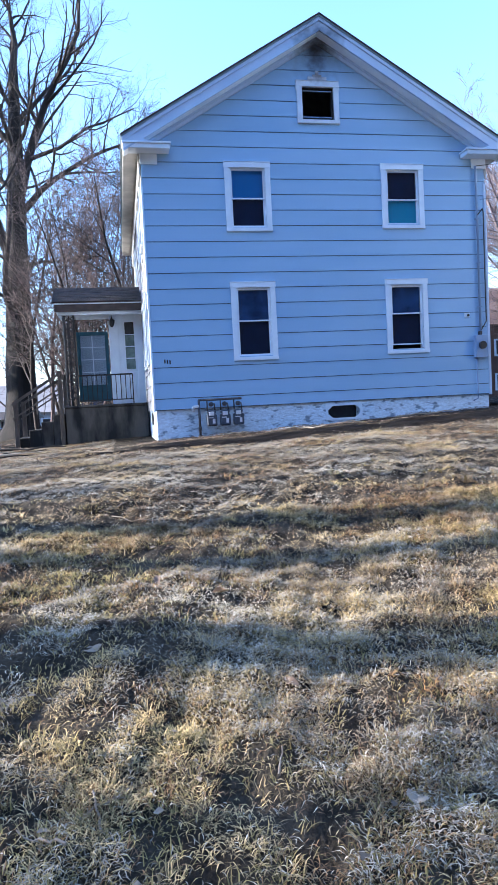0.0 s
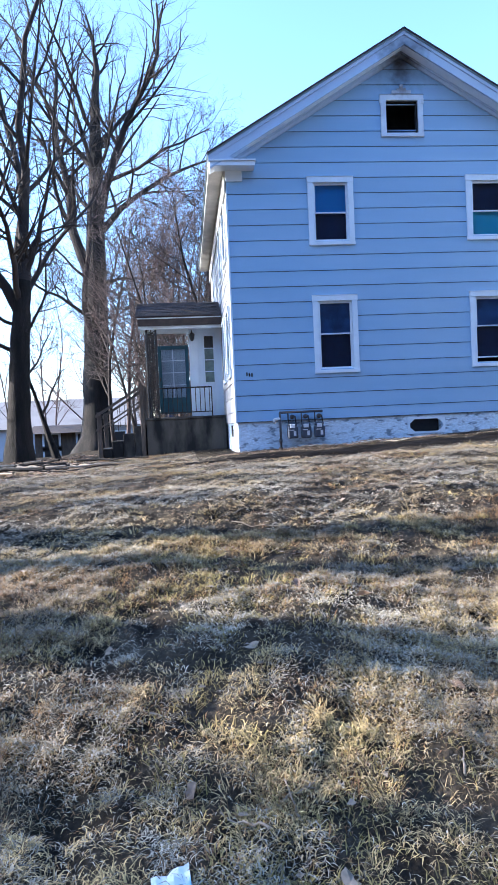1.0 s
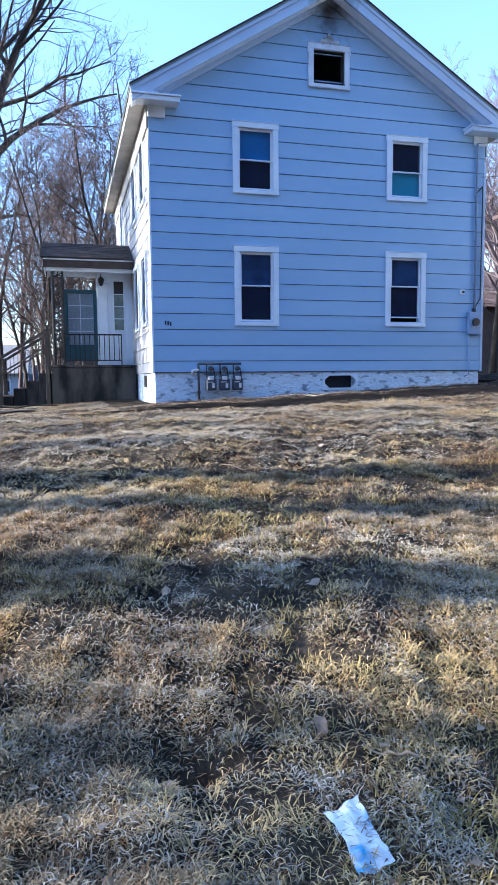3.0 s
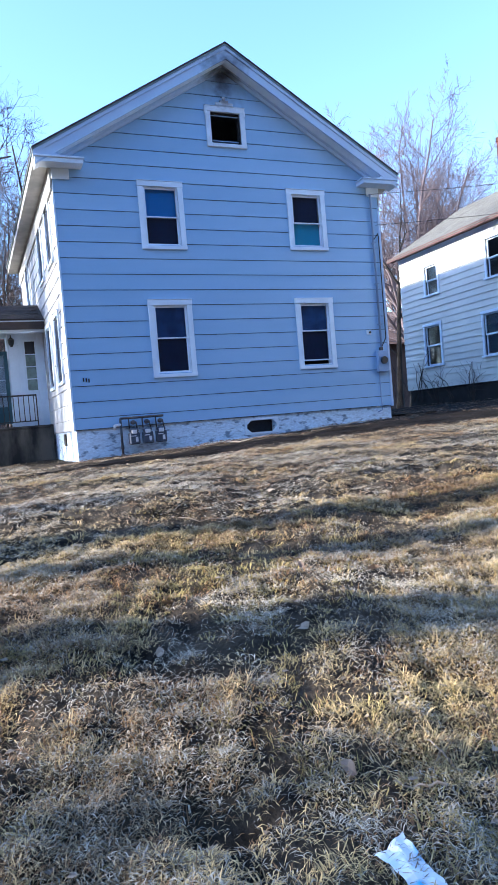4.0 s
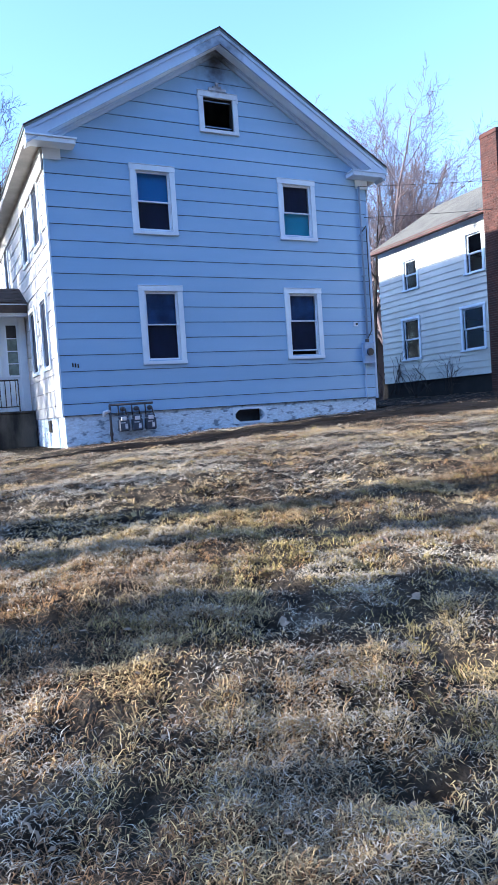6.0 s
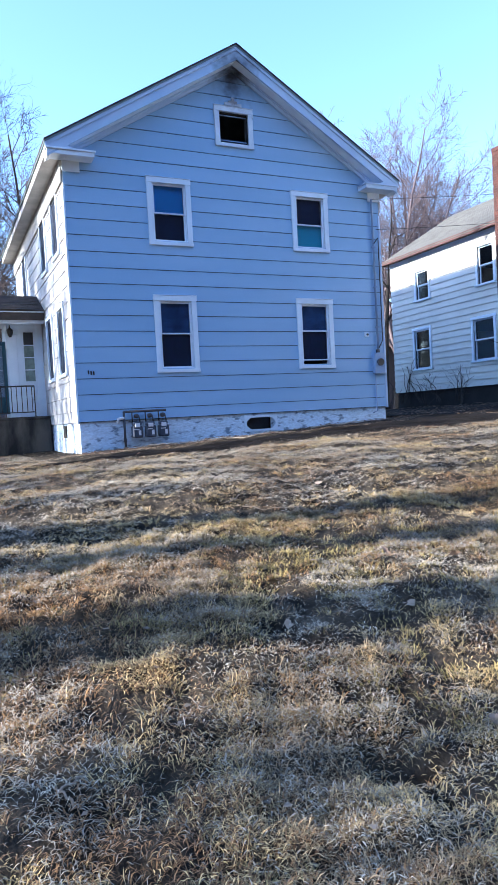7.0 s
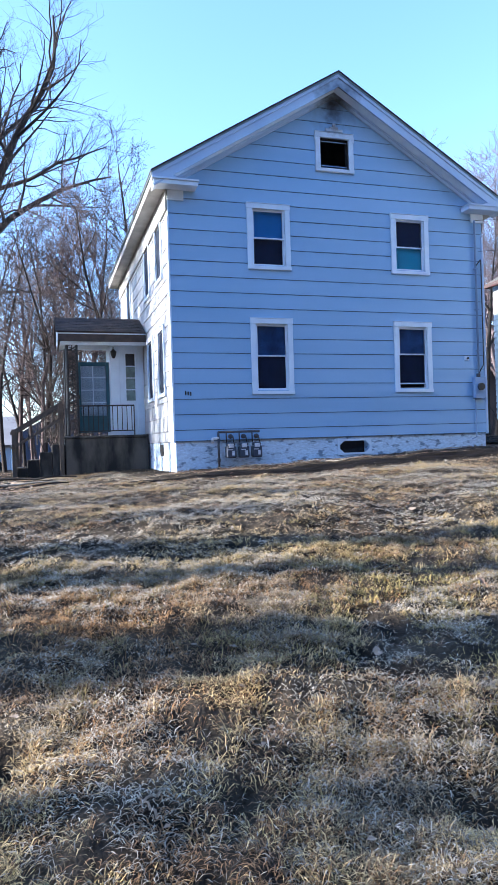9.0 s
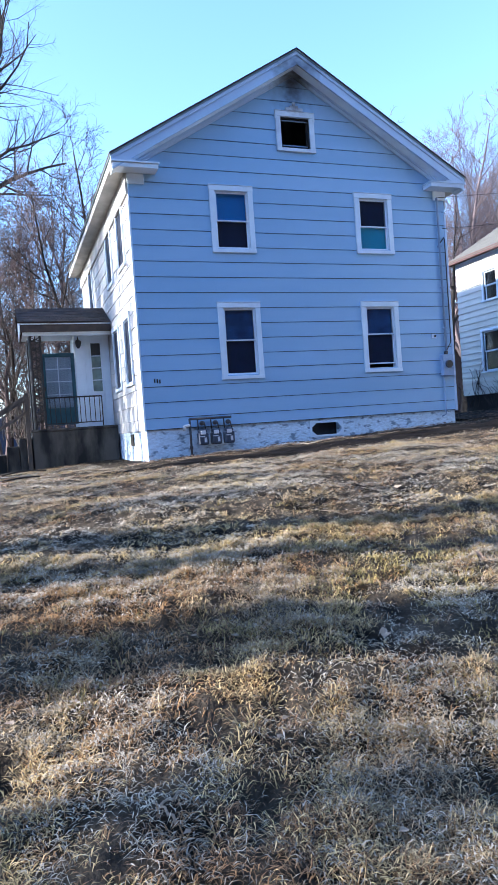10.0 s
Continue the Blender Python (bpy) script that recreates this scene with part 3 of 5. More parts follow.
window(FRONT_HOLES[0], 0, 0.52, (False, SHADE_SKY, "blue sheet painted as sky reflection behind the upper pane"))
window(FRONT_HOLES[1], 0, 0.56, (False, SHADE_SKY, "blue sheet painted as sky reflection behind the upper pane"), open_gap=0.10)
window(FRONT_HOLES[2], 0, 0.49, (False, SHADE_BLUE, "blue roller shade half drawn"))
window(FRONT_HOLES[3], 0, 0.46, (True, SHADE_AQUA, "aqua sheet behind the lower pane"))
window(FRONT_HOLES[4], 0, burnt=True)
for h in SIDE_HOLES:
    window(h, 0, 0.52, front=False, casing=0.11)

# crest on the scorched window's head
for x0, x1, z0, z1 in ((4.05, 4.51, 7.69, 7.76), (4.17, 4.39, 7.762, 7.81), (4.24, 4.32, 7.812, 7.90), (3.74, 3.80, 7.45, 7.58), (4.76, 4.82, 7.45, 7.58)):
    part("window_crest", boxes((x0, x1, -0.066, -0.02, z0, z1), bevel=0.004), TRIM_BURNT, house, "scorched decorative window crest")

# ---- fixtures on the front wall ----
number = thing("house_number", (0.33, -0.03, 1.1), "three small dark number marks on siding", "sign")
for k in range(3):
    part("mark", boxes((0.26 + 0.06 * k, 0.29 + 0.06 * k, -0.036, -0.010, 1.10 - 0.012 * k, 1.19 - 0.012 * k), bevel=0.003), BLACK, number)

meters = thing("gas_meter_bank", (1.5, -0.2, -0.65), "three grey gas meters on a dark pipe manifold", "gas meter")
part("manifold", tubes(([(1.0, -0.16, -0.72), (1.0, -0.16, 0.20)], 0.028), ([(0.99, -0.16, 0.20), (2.02, -0.16, 0.20)], 0.028)), PIPE_DARK, meters, smooth=True)
part("service_valve", tubes(([(0.86, -0.16, 0.04), (1.0, -0.16, 0.06)], 0.035), ([(0.86, -0.16, 0.06), (0.86, -0.16, -0.06)], 0.032)), LABEL_WHITE, meters, "pale regulator cap", smooth=True)
part("pipe_collar", tubes(([(1.0, -0.16, -0.5), (1.0, -0.16, -0.42)], 0.04), ([(1.0, -0.16, -0.66), (1.0, -0.16, -0.62)], 0.05)), PIPE_DARK, meters, smooth=True)
for k in range(3):
    x = 1.28 + 0.32 * k
    part("riser", tubes(([(x - 0.09, -0.16, 0.19), (x - 0.09, -0.18, -0.06)], 0.016)), PIPE_DARK, meters, smooth=True)
    part("outlet_pipe", tubes(([(x + 0.09, -0.18, -0.06), (x + 0.09, -0.1, 0.10), (x + 0.09, 0.0, 0.10)], 0.016)), PIPE_DARK, meters, smooth=True)
    part("regulator", tubes(([(x, -0.25, 0.09), (x, -0.16, 0.09)], 0.055)), PIPE_DARK, meters, smooth=True)
    body = part("meter", boxes((x - 0.12, x + 0.12, -0.30, -0.12, -0.42, -0.14), (x - 0.105, x + 0.105, -0.27, -0.13, -0.139, -0.05), bevel=0.025), METER_GREY, meters)
    part("dial", boxes((x - 0.07, x + 0.05, -0.315, -0.285, -0.175, -0.085), bevel=0.006), LABEL_WHITE, body)
    part("label", boxes((x + 0.01, x + 0.07, -0.304, -0.299, -0.36, -0.25)), LABEL_WHITE, body)
    part("label", boxes((x - 0.09, x + 0.03, -0.304, -0.299, -0.235, -0.215)), LABEL_WHITE, body)

emeter = thing("electric_meter", (8.28, -0.03, 0.9), "painted electric meter box with conduit on siding", "electric meter")
eb = part("box", boxes((8.11, 8.45, -0.16, -0.031, 0.93, 1.50), bevel=0.012), BOX_GREY, emeter)
part("meter_face", tubes(([(8.28, -0.22, 1.24), (8.28, -0.155, 1.24)], 0.10), sides=20), METER_GREY, eb, "round grey glass meter face", smooth=False)
part("meter_ring", tubes(([(8.28, -0.225, 1.24), (8.28, -0.215, 1.24)], 0.088), sides=20), BLACK, eb)
part("hub", boxes((8.24, 8.32, -0.12, -0.031, 1.505, 1.60), bevel=0.01), PIPE_DARK, emeter)
part("conduit", tubes(([(8.30, -0.07, 1.55), (8.30, -0.07, 5.62), (8.26, -0.12, 5.70)], 0.030)), BOX_GREY, emeter, smooth=True)
part("conduit", tubes(([(8.18, -0.06, 0.95), (8.18, -0.06, -0.1), (8.05, -0.05, -0.15)], 0.018)), BOX_GREY, emeter, smooth=True)
part("cable", tubes(([(8.30, -0.09, 1.62), (8.40, -0.07, 1.75), (8.47, -0.06, 1.85), (8.48, -0.06, 4.6), (8.44, -0.10, 4.66), (8.30, -0.10, 4.5)], 0.014)), WIRE, emeter, smooth=True)
for z in (2.2, 3.3, 4.4):
    part("clamp", boxes((8.25, 8.35, -0.105, -0.03, z, z + 0.03)), BOX_GREY, emeter)

flood = thing("wall_sensor", (7.95, -0.03, 2.0), "small white sensor unit on siding", "sensor")
part("plate", boxes((7.88, 8.02, -0.06, -0.031, 1.95, 2.07), bevel=0.006), TRIM, flood)
part("lens", tubes(([(7.97, -0.09, 2.01), (7.97, -0.055, 2.01)], 0.03)), BLACK, flood)

# overhead cables from the corner to beyond the neighbour
for k, (a, b, sag) in enumerate((((8.26, -0.12, 5.70), (30, -4.0, 8.8), 0.5), ((8.42, -0.06, 4.9), (30, -4.1, 8.0), 0.5))):
    a, b = Vector(a), Vector(b)
    pts = [a.lerp(b, s) - Vector((0, 0, 4 * sag * s * (1 - s))) for s in np.linspace(0, 1, 16)]
    part("overhead_cable", tubes((pts, 0.007), sides=5), WIRE, None, "thin black overhead service cable", "cable", smooth=True)

# ---- porch ----
PY, PX = 3.95, -2.36
porch = thing("porch", (-1.2, 4.6, -0.75), "small concrete porch with shingled roof and iron columns", "porch")
part("landing", boxes((PX, -0.035, PY, 5.9, -1.2, 0.20), (PX - 0.03, -0.035, PY - 0.03, 5.93, 0.202, 0.27), bevel=0.015), CONCRETE, porch, "water-stained concrete landing")
vest = part("vestibule", boxes((-1.0, -0.04, 4.55, 4.62, 0.272, 2.92), (-1.0, -0.93, 4.625, 5.9, 2.3, 2.92), (-1.0, -0.04, 5.85, 5.92, 0.272, 2.92), (-1.0, -0.04, 4.63, 5.84, 2.93, 2.96)), TRIM, porch, "white panelled entry vestibule")
part("pilaster", boxes((-1.02, -0.74, 4.48, 4.548, 0.272, 2.60), (-1.04, -0.70, 4.44, 4.548, 2.602, 2.72), bevel=0.008), TRIM, vest)
part("pilaster", boxes((-0.24, -0.04, 4.50, 4.548, 0.272, 2.92), bevel=0.006), TRIM, vest)
part("sidelight_frame", boxes((-0.60, -0.56, 4.51, 4.548, 1.25, 2.72), (-0.29, -0.25, 4.51, 4.548, 1.25, 2.72), (-0.559, -0.291, 4.51, 4.548, 2.68, 2.72), (-0.559, -0.291, 4.51, 4.548, 1.25, 1.29), *[(-0.559, -0.291, 4.515, 4.548, z, z + 0.025) for z in (1.60, 1.95, 2.30)]), TRIM, vest)
part("sidelight_pane", boxes((-0.559, -0.291, 4.535, 4.546, 1.29, 2.30)), SIDELIGHT, vest, "dull green-grey sidelight glass")
part("sidelight_pane", boxes((-0.559, -0.291, 4.535, 4.546, 2.302, 2.68)), BLACK, vest, "dark top sidelight glass")
part("panel", boxes((-0.55, -0.30, 4.53, 4.548, 0.45, 1.15), bevel=0.012), TRIM, vest)
part("soffit", boxes((PX - 0.05, -0.04, PY - 0.02, 5.9, 2.97, 3.0)), TRIM, porch, "white beadboard porch ceiling")
part("beam", boxes((PX - 0.05, -0.04, PY - 0.02, PY + 0.10, 2.84, 2.968), bevel=0.006), TRIM, porch)
part("fascia", boxes((PX - 0.12, -0.04, PY - 0.12, PY - 0.06, 2.93, 3.17), bevel=0.006), BROWN_FASCIA, porch, "faded brown gutter board")
part("fascia_lip", boxes((PX - 0.12, -0.04, PY - 0.135, PY - 0.121, 3.13, 3.165)), TRIM, porch)
RY, RZ = 5.1, 3.78
for x0, x1 in ((PX - 0.13, PX - 0.10), (-0.08, -0.04)):
    bm = bmesh.new()
    v = [(PY - 0.10, 3.0), (6.2, 3.0), (RY, RZ - 0.03)]
    prism(bm, v, lambda u, z: (x0, u, z), lambda u, z: (x1, u, z))
    part("roof_gable", bm, TRIM, porch, "white porch gable end")
bm = bmesh.new()
prism(bm, [(PY - 0.16, 3.16), (PY - 0.16, 3.19), (RY, RZ + 0.03), (RY, RZ)], lambda u, z: (PX - 0.18, u, z), lambda u, z: (-0.04, u, z))
prism(bm, [(RY, RZ), (RY, RZ + 0.03), (6.3, 3.19), (6.3, 3.16)], lambda u, z: (PX - 0.18, u, z), lambda u, z: (-0.04, u, z))
porch_roof = part("roof", bm, SHINGLE, porch, "brown asphalt shingle roof")
me_sh = bpy.data.meshes.new("shingle")
sb = boxes((-0.145, 0.145, -0.01, 0.19, 0.0, 0.012))
sb.to_mesh(me_sh)
sb.free()
me_sh.materials.append(SHINGLE)
rng = random.Random(5)
tilt = math.atan2(RZ - 3.16, RY - PY + 0.16)
for r in range(8):
    f = r / 8.4
    y, z = PY - 0.17 + f * (RY - PY + 0.14), 3.196 + f * (RZ - 3.16)
    run = [(PX - 0.03 + 0.30 * c, 1.0) for c in range(8)] if r % 2 else [(PX - 0.105, 0.5)] + [(PX + 0.12 + 0.30 * c, 1.0) for c in range(8)]
    for x, wide in run:
        if x > -0.19:
            continue
        ob = new("shingle", me_sh)
        ob.parent = porch_roof
        ob.matrix_basis = Matrix.Translation(Vector((x, y, z)) - ORIGIN[porch.name]) @ Matrix.Rotation(tilt - 0.03 + rng.uniform(-0.01, 0.02), 4, "X") @ Matrix.Diagonal((wide, 1, 1, 1))


# iron columns: two uprights with ladder-like scrolls between
def iron_column(x, y, dx, dy):
    bars = [([(x, y, 0.27), (x, y, 2.84)], 0.033), ([(x + dx, y + dy, 0.27), (x + dx, y + dy, 2.84)], 0.033)]
    for k in range(10):
        z = 0.45 + k * 0.25
        a, b, c = Vector((x, y, z)), Vector((x + dx, y + dy, z + 0.12)), Vector((x, y, z + 0.25))
        mid = (a + b) / 2
        bars.append(([a, mid + Vector((0, 0, -0.03)), b, (b + c) / 2 + Vector((0, 0, 0.05)), c], 0.021))
        bars.append(([b - Vector((0, 0, 0.12)), a + Vector((0, 0, 0.10)), b + Vector((0, 0, 0.12))], 0.018))
        bars.append(([mid + Vector((0, 0, -0.08)), mid + Vector((0, 0, 0.14))], 0.016))
    part("iron_column", tubes(*bars, sides=6), IRON, porch, "black scrolled iron column")


iron_column(PX + 0.12, PY + 0.05, 0.26, 0.0)
iron_column(PX + 0.10, PY + 0.10, 0.0, 0.26)
iron_column(PX + 0.10, 5.6, 0.0, 0.22)
rail = [([(PX + 0.40, PY + 0.05, 1.12), (-0.42, PY + 0.05, 1.12)], 0.022), ([(PX + 0.40, PY + 0.05, 0.40), (-0.42, PY + 0.05, 0.40)], 0.015), ([(-0.42, PY + 0.05, 0.27), (-0.42, PY + 0.05, 1.13)], 0.016)]
part("railing", tubes(*rail, sides=6), IRON, porch, "thin black iron railing")
for k in range(11):
    x = PX + 0.52 + 0.135 * k
    part("baluster", tubes(([(x, PY + 0.05, 0.40), (x, PY + 0.05, 1.12)], 0.012), sides=5), IRON, porch)
lamp = thing("porch_lantern", (-0.92, 4.40, 2.6), "small black wall lantern under the porch ceiling", "lantern")
part("body", tubes(([(-0.92, 4.36, 2.52), (-0.92, 4.36, 2.60), (-0.92, 4.36, 2.72), (-0.92, 4.36, 2.78)], [0.03, 0.07, 0.09, 0.02])), BLACK, lamp)
part("arm", tubes(([(-0.92, 4.36, 2.78), (-0.92, 4.42, 2.86), (-0.92, 4.50, 2.80)], 0.012)), BLACK, lamp)

door = thing("storm_door", (-1.3, 4.5, 0.3), "teal storm door with white-barred glass standing open", "door")
DX0, DX1, DZ0, DZ1, DY = -1.96, -1.05, 0.38, 2.42, 4.50
part("door_frame", boxes((DX0, DX0 + 0.10, DY, DY + 0.04, DZ0, DZ1), (DX1 - 0.10, DX1, DY, DY + 0.04, DZ0, DZ1), (DX0 + 0.101, DX1 - 0.101, DY, DY + 0.04, DZ1 - 0.11, DZ1), (DX0 + 0.101, DX1 - 0.101, DY, DY + 0.04, DZ0, DZ0 + 0.48), bevel=0.004), TEAL, door)
for x0 in (DX0 + 0.14, DX0 + 0.45):
    part("panel", boxes((x0, x0 + 0.27, DY - 0.01, DY - 0.001, DZ0 + 0.10, DZ0 + 0.40), bevel=0.004), TEAL, door)
gx0, gx1, gz0, gz1 = DX0 + 0.10, DX1 - 0.10, DZ0 + 0.48, DZ1 - 0.11
part("glazing_bar", boxes((gx0 + 0.33, gx0 + 0.355, DY + 0.008, DY + 0.03, gz0, gz1), *[(gx0, gx1, DY + 0.006, DY + 0.032, z, z + 0.022) for z in (gz0 + 0.37, gz0 + 0.74, gz0 + 1.10)]), TRIM, door, "white glazing bars")
p = part("pane", boxes((gx0, gx1, DY + 0.016, DY + 0.02, gz0, gz1)), GLASS, door)
p.visible_shadow = False
# rippled white sheet added to give the glass its sky brightness
bm = bmesh.new()
cols = [[bm.verts.new((gx0 + (gx1 - gx0) * i / 40, DY + 0.034 + 0.006 * math.sin(i * 1.1), z)) for z in (gz0, gz1)] for i in range(41)]
for a, b in zip(cols, cols[1:]):
    bm.faces.new((a[0], b[0], b[1], a[1]))
part("pane_backing", bm, TRIM, door, "white sheet added behind the door glass for its brightness", smooth=True)
part("door_handle", boxes((DX0 + 0.03, DX0 + 0.07, DY - 0.04, DY - 0.001, 1.35, 1.47), bevel=0.006), IRON, door)

steps = thing("porch_steps", (-3.0, 4.7, -0.75), "concrete porch steps with weathered wooden rails", "steps")
for k in range(4):
    part("step", boxes((PX - 0.36 - 0.34 * k, PX - 0.032 - 0.34 * k, PY + 0.10, 5.5, -1.2, 0.06 - 0.21 * k), bevel=0.012), CONCRETE, steps)
for y in (PY + 0.02, 5.6):
    part("post", boxes((PX - 1.42, PX - 1.30, y - 0.05, y + 0.06, -1.1, 0.50), bevel=0.006), OLDWOOD, steps)
    part("post", boxes((PX - 0.16, PX - 0.045, y - 0.06, y + 0.05, -1.1, 1.28), bevel=0.006), OLDWOOD, steps)
    for z, w in ((-0.06, 0.09), (-0.45, 0.05)):
        bm = bmesh.new()
        prism(bm, [(PX - 1.45, 0.40 + z), (PX - 0.10, 1.22 + z), (PX - 0.10, 1.22 + z + w), (PX - 1.45, 0.40 + z + w)], lambda u, zz: (u, y - 0.095, zz), lambda u, zz: (u, y - 0.063, zz))
        part("handrail", bm, OLDWOOD, steps)
    for k in range(5):
        x = PX - 1.2 + 0.22 * k
        part("iron_baluster", tubes(([(x, y, -0.2 + 0.13 * k), (x, y, 0.48 + 0.13 * k)], 0.009), sides=5), IRON, steps)

# ---- the white neighbour ----
NX, NB0, NB1, NZ, NE = 14.2, -7.0, 6.97, 0.56, 5.88
nb = thing("neighbour_house", (NX, 1.0, 0.0), "white clapboard two-storey house with red eaves beyond driveway", "house")
NB_HOLES = [(4.75, 5.62, 1.42, 2.90), (1.50, 2.45, 1.44, 2.84), (4.70, 5.40, 4.05, 5.12), (1.42, 2.12, 4.0, 5.27), (-1.9, -1.0, 1.44, 2.86), (-1.9, -1.1, 4.0, 5.27)]
bm = bmesh.new()
for u0, u1, z0, z1 in rects(NB0, NB1, NZ, NE, NB_HOLES):
    box(bm, NX, NX + 0.15, u0, u1, z0, z1)
nb_wall = part("west_wall", bm, WALLCORE, nb)
k = 0
while NZ + 0.23 * k < NE - 0.01:
    z0, z1 = NZ + 0.23 * k, min(NZ + 0.23 * (k + 1), NE)
    for run in runs(rects(NB0, NB1 + 0.01, z0, z1, NB_HOLES)):
        bm = bmesh.new()
        for u0, u1, a, b in run:
            prism(bm, [(u0, a), (u1, a), (u1, b), (u0, b)], lambda u, z: (NX - 0.005 - 0.034 * (z1 - z) / (z1 - z0), u, z), lambda u, z: (NX - 0.001, u, z))
        part("clapboard", bm, NB_SIDING, nb_wall)
    k += 1
NRX, NRZ = NX + 3.6, NE + 2.1
bm = bmesh.new()
for y0, y1 in ((NB0, NB0 + 0.15), (NB1 - 0.15, NB1)):
    prism(bm, [(NX + 0.15, NZ), (NX + 7.2, NZ), (NX + 7.2, NE), (NRX, NRZ), (NX + 0.15, NE)], lambda u, z: (u, y0, z), lambda u, z: (u, y1, z))
part("gable_wall", bm, NB_SIDING, nb)
part("east_wall", boxes((NX + 7.05, NX + 7.2, NB0 + 0.15, NB1 - 0.15, NZ, NE)), NB_SIDING, nb)
part("foundation", boxes((NX + 0.05, NX + 7.1, NB0, NB1 - 0.05, -0.8, NZ)), NB_FOUND, nb, "dark block foundation")
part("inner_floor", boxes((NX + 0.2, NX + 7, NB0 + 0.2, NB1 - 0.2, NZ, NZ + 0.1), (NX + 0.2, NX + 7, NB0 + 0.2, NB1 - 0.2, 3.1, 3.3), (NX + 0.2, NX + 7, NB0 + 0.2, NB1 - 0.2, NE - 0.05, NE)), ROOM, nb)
slope = (NRZ - NE) / (NRX - NX)
for sgn in (-1, 1):
    bm = bmesh.new()
    prism(bm, [(0, -0.03), (3.95, -0.03), (3.95, 0.0), (0, 0.0)], lambda d, t: (NRX + sgn * d, NB0 - 0.3, NRZ + 0.1 - slope * d + t), lambda d, t: (NRX + sgn * d, NB1 + 0.3, NRZ + 0.1 - slope * d + t))
    deck = part("roof", bm, SHINGLE_GREY, nb, "grey shingle roof slope")
    n = 26
    for k in range(n if sgn < 0 else 0):
        d0, d1 = 3.95 * k / n, 3.95 * (k + 1) / n + 0.02
        bm = bmesh.new()
        prism(bm, [(d0, 0.004), (d1, 0.02), (d1, 0.05), (d0, 0.03)], lambda d, t: (NRX + sgn * d, NB0 - 0.3, NRZ + 0.1 - slope * d + t), lambda d, t: (NRX + sgn * d, NB1 + 0.3, NRZ + 0.1 - slope * d + t))
        part("shingle_course", bm, SHINGLE_GREY, deck)
part("eave_fascia", boxes((NX - 0.36, NX - 0.32, NB0 - 0.3, NB1 + 0.3, NE - 0.16, NE - 0.02), bevel=0.004), RED_FASCIA, nb, "red painted eave fascia")
part("eave_soffit", boxes((NX - 0.318, NX - 0.024, NB0 - 0.3, NB1 + 0.3, NE - 0.12, NE - 0.08)), RED_FASCIA, nb)
part("frieze_board", boxes((NX - 0.045, NX - 0.024, NB0, NB1, NE - 0.28, NE - 0.121)), TRIM, nb)


def nb_window(h):
    u0, u1, z0, z1 = h
    X = NX - 0.03
    w = part("window", boxes((X - 0.02, X + 0.02, u0 - 0.1, u0, z0, z1), (X - 0.02, X + 0.02, u1, u1 + 0.1, z0, z1), (X - 0.025, X + 0.02, u0 - 0.12, u1 + 0.12, z1 + 0.002, z1 + 0.1), bevel=0.003), TRIM, nb, "double-hung window in white casing")
    part("sill", boxes((X - 0.07, X + 0.03, u0 - 0.13, u1 + 0.13, z0 - 0.06, z0 - 0.002), bevel=0.003), TRIM, w)
    zm = (z0 + z1) / 2
    for s0, s1, d in ((z0 + 0.002, zm + 0.02, 0.09), (zm - 0.02, z1, 0.05)):
        part("sash", boxes((X + d, X + d + 0.035, u0, u0 + 0.05, s0, s1), (X + d, X + d + 0.035, u1 - 0.05, u1, s0, s1), (X + d, X + d + 0.035, u0 + 0.051, u1 - 0.051, s0, s0 + 0.05), (X + d, X + d + 0.035, u0 + 0.051, u1 - 0.051, s1 - 0.05, s1)), TRIM, w)
        q = part("pane", boxes((X + d + 0.015, X + d + 0.019, u0 + 0.05, u1 - 0.05, s0 + 0.05, s1 - 0.05)), GLASS, w)
        q.visible_shadow = False


for h in NB_HOLES:
    nb_window(h)

# chimney against the neighbour's wall
chimney = thing("brick_chimney", (NX - 0.35, 0.5, 0.0), "tall red brick chimney with a sloped shoulder", "chimney")
CX0, CX1, CY0, CY1, CZ = NX - 0.60, NX - 0.03, 0.05, 0.72, 7.86
part("core", boxes((CX0 + 0.012, CX1, CY0 + 0.012, CY1 - 0.012, -0.3, CZ)), MORTAR, chimney)
bm = bmesh.new()
prism(bm, [(CY0 - 0.001, -0.3), (CY0 - 0.001, 3.75), (CY0 - 1.0, 2.0), (CY0 - 1.0, -0.3)], lambda u, z: (CX0, u, z), lambda u, z: (CX1, u, z))
part("shoulder", bm, DARK_BRICK, chimney, "sloped brick shoulder")
part("cap", boxes((CX0 - 0.012, CX1 + 0.012, CY0 - 0.012, CY1 + 0.012, CZ, CZ + 0.14), bevel=0.012), BRICK, chimney)
part("flashing", boxes((CX0 + 0.3, CX1 + 0.05, CY0 - 0.05, CY1 + 0.05, NE - 0.15, NE + 0.35)), METER_GREY, chimney, "lead flashing")
bm_far = bmesh.new()


def brick_mesh(length):
    me = bpy.data.meshes.new("brick")
    b = boxes((-length / 2, length / 2, -0.008, 0.012, -0.030, 0.030))
    b.to_mesh(me)
    b.free()
    me.materials.append(BRICK)
    return me


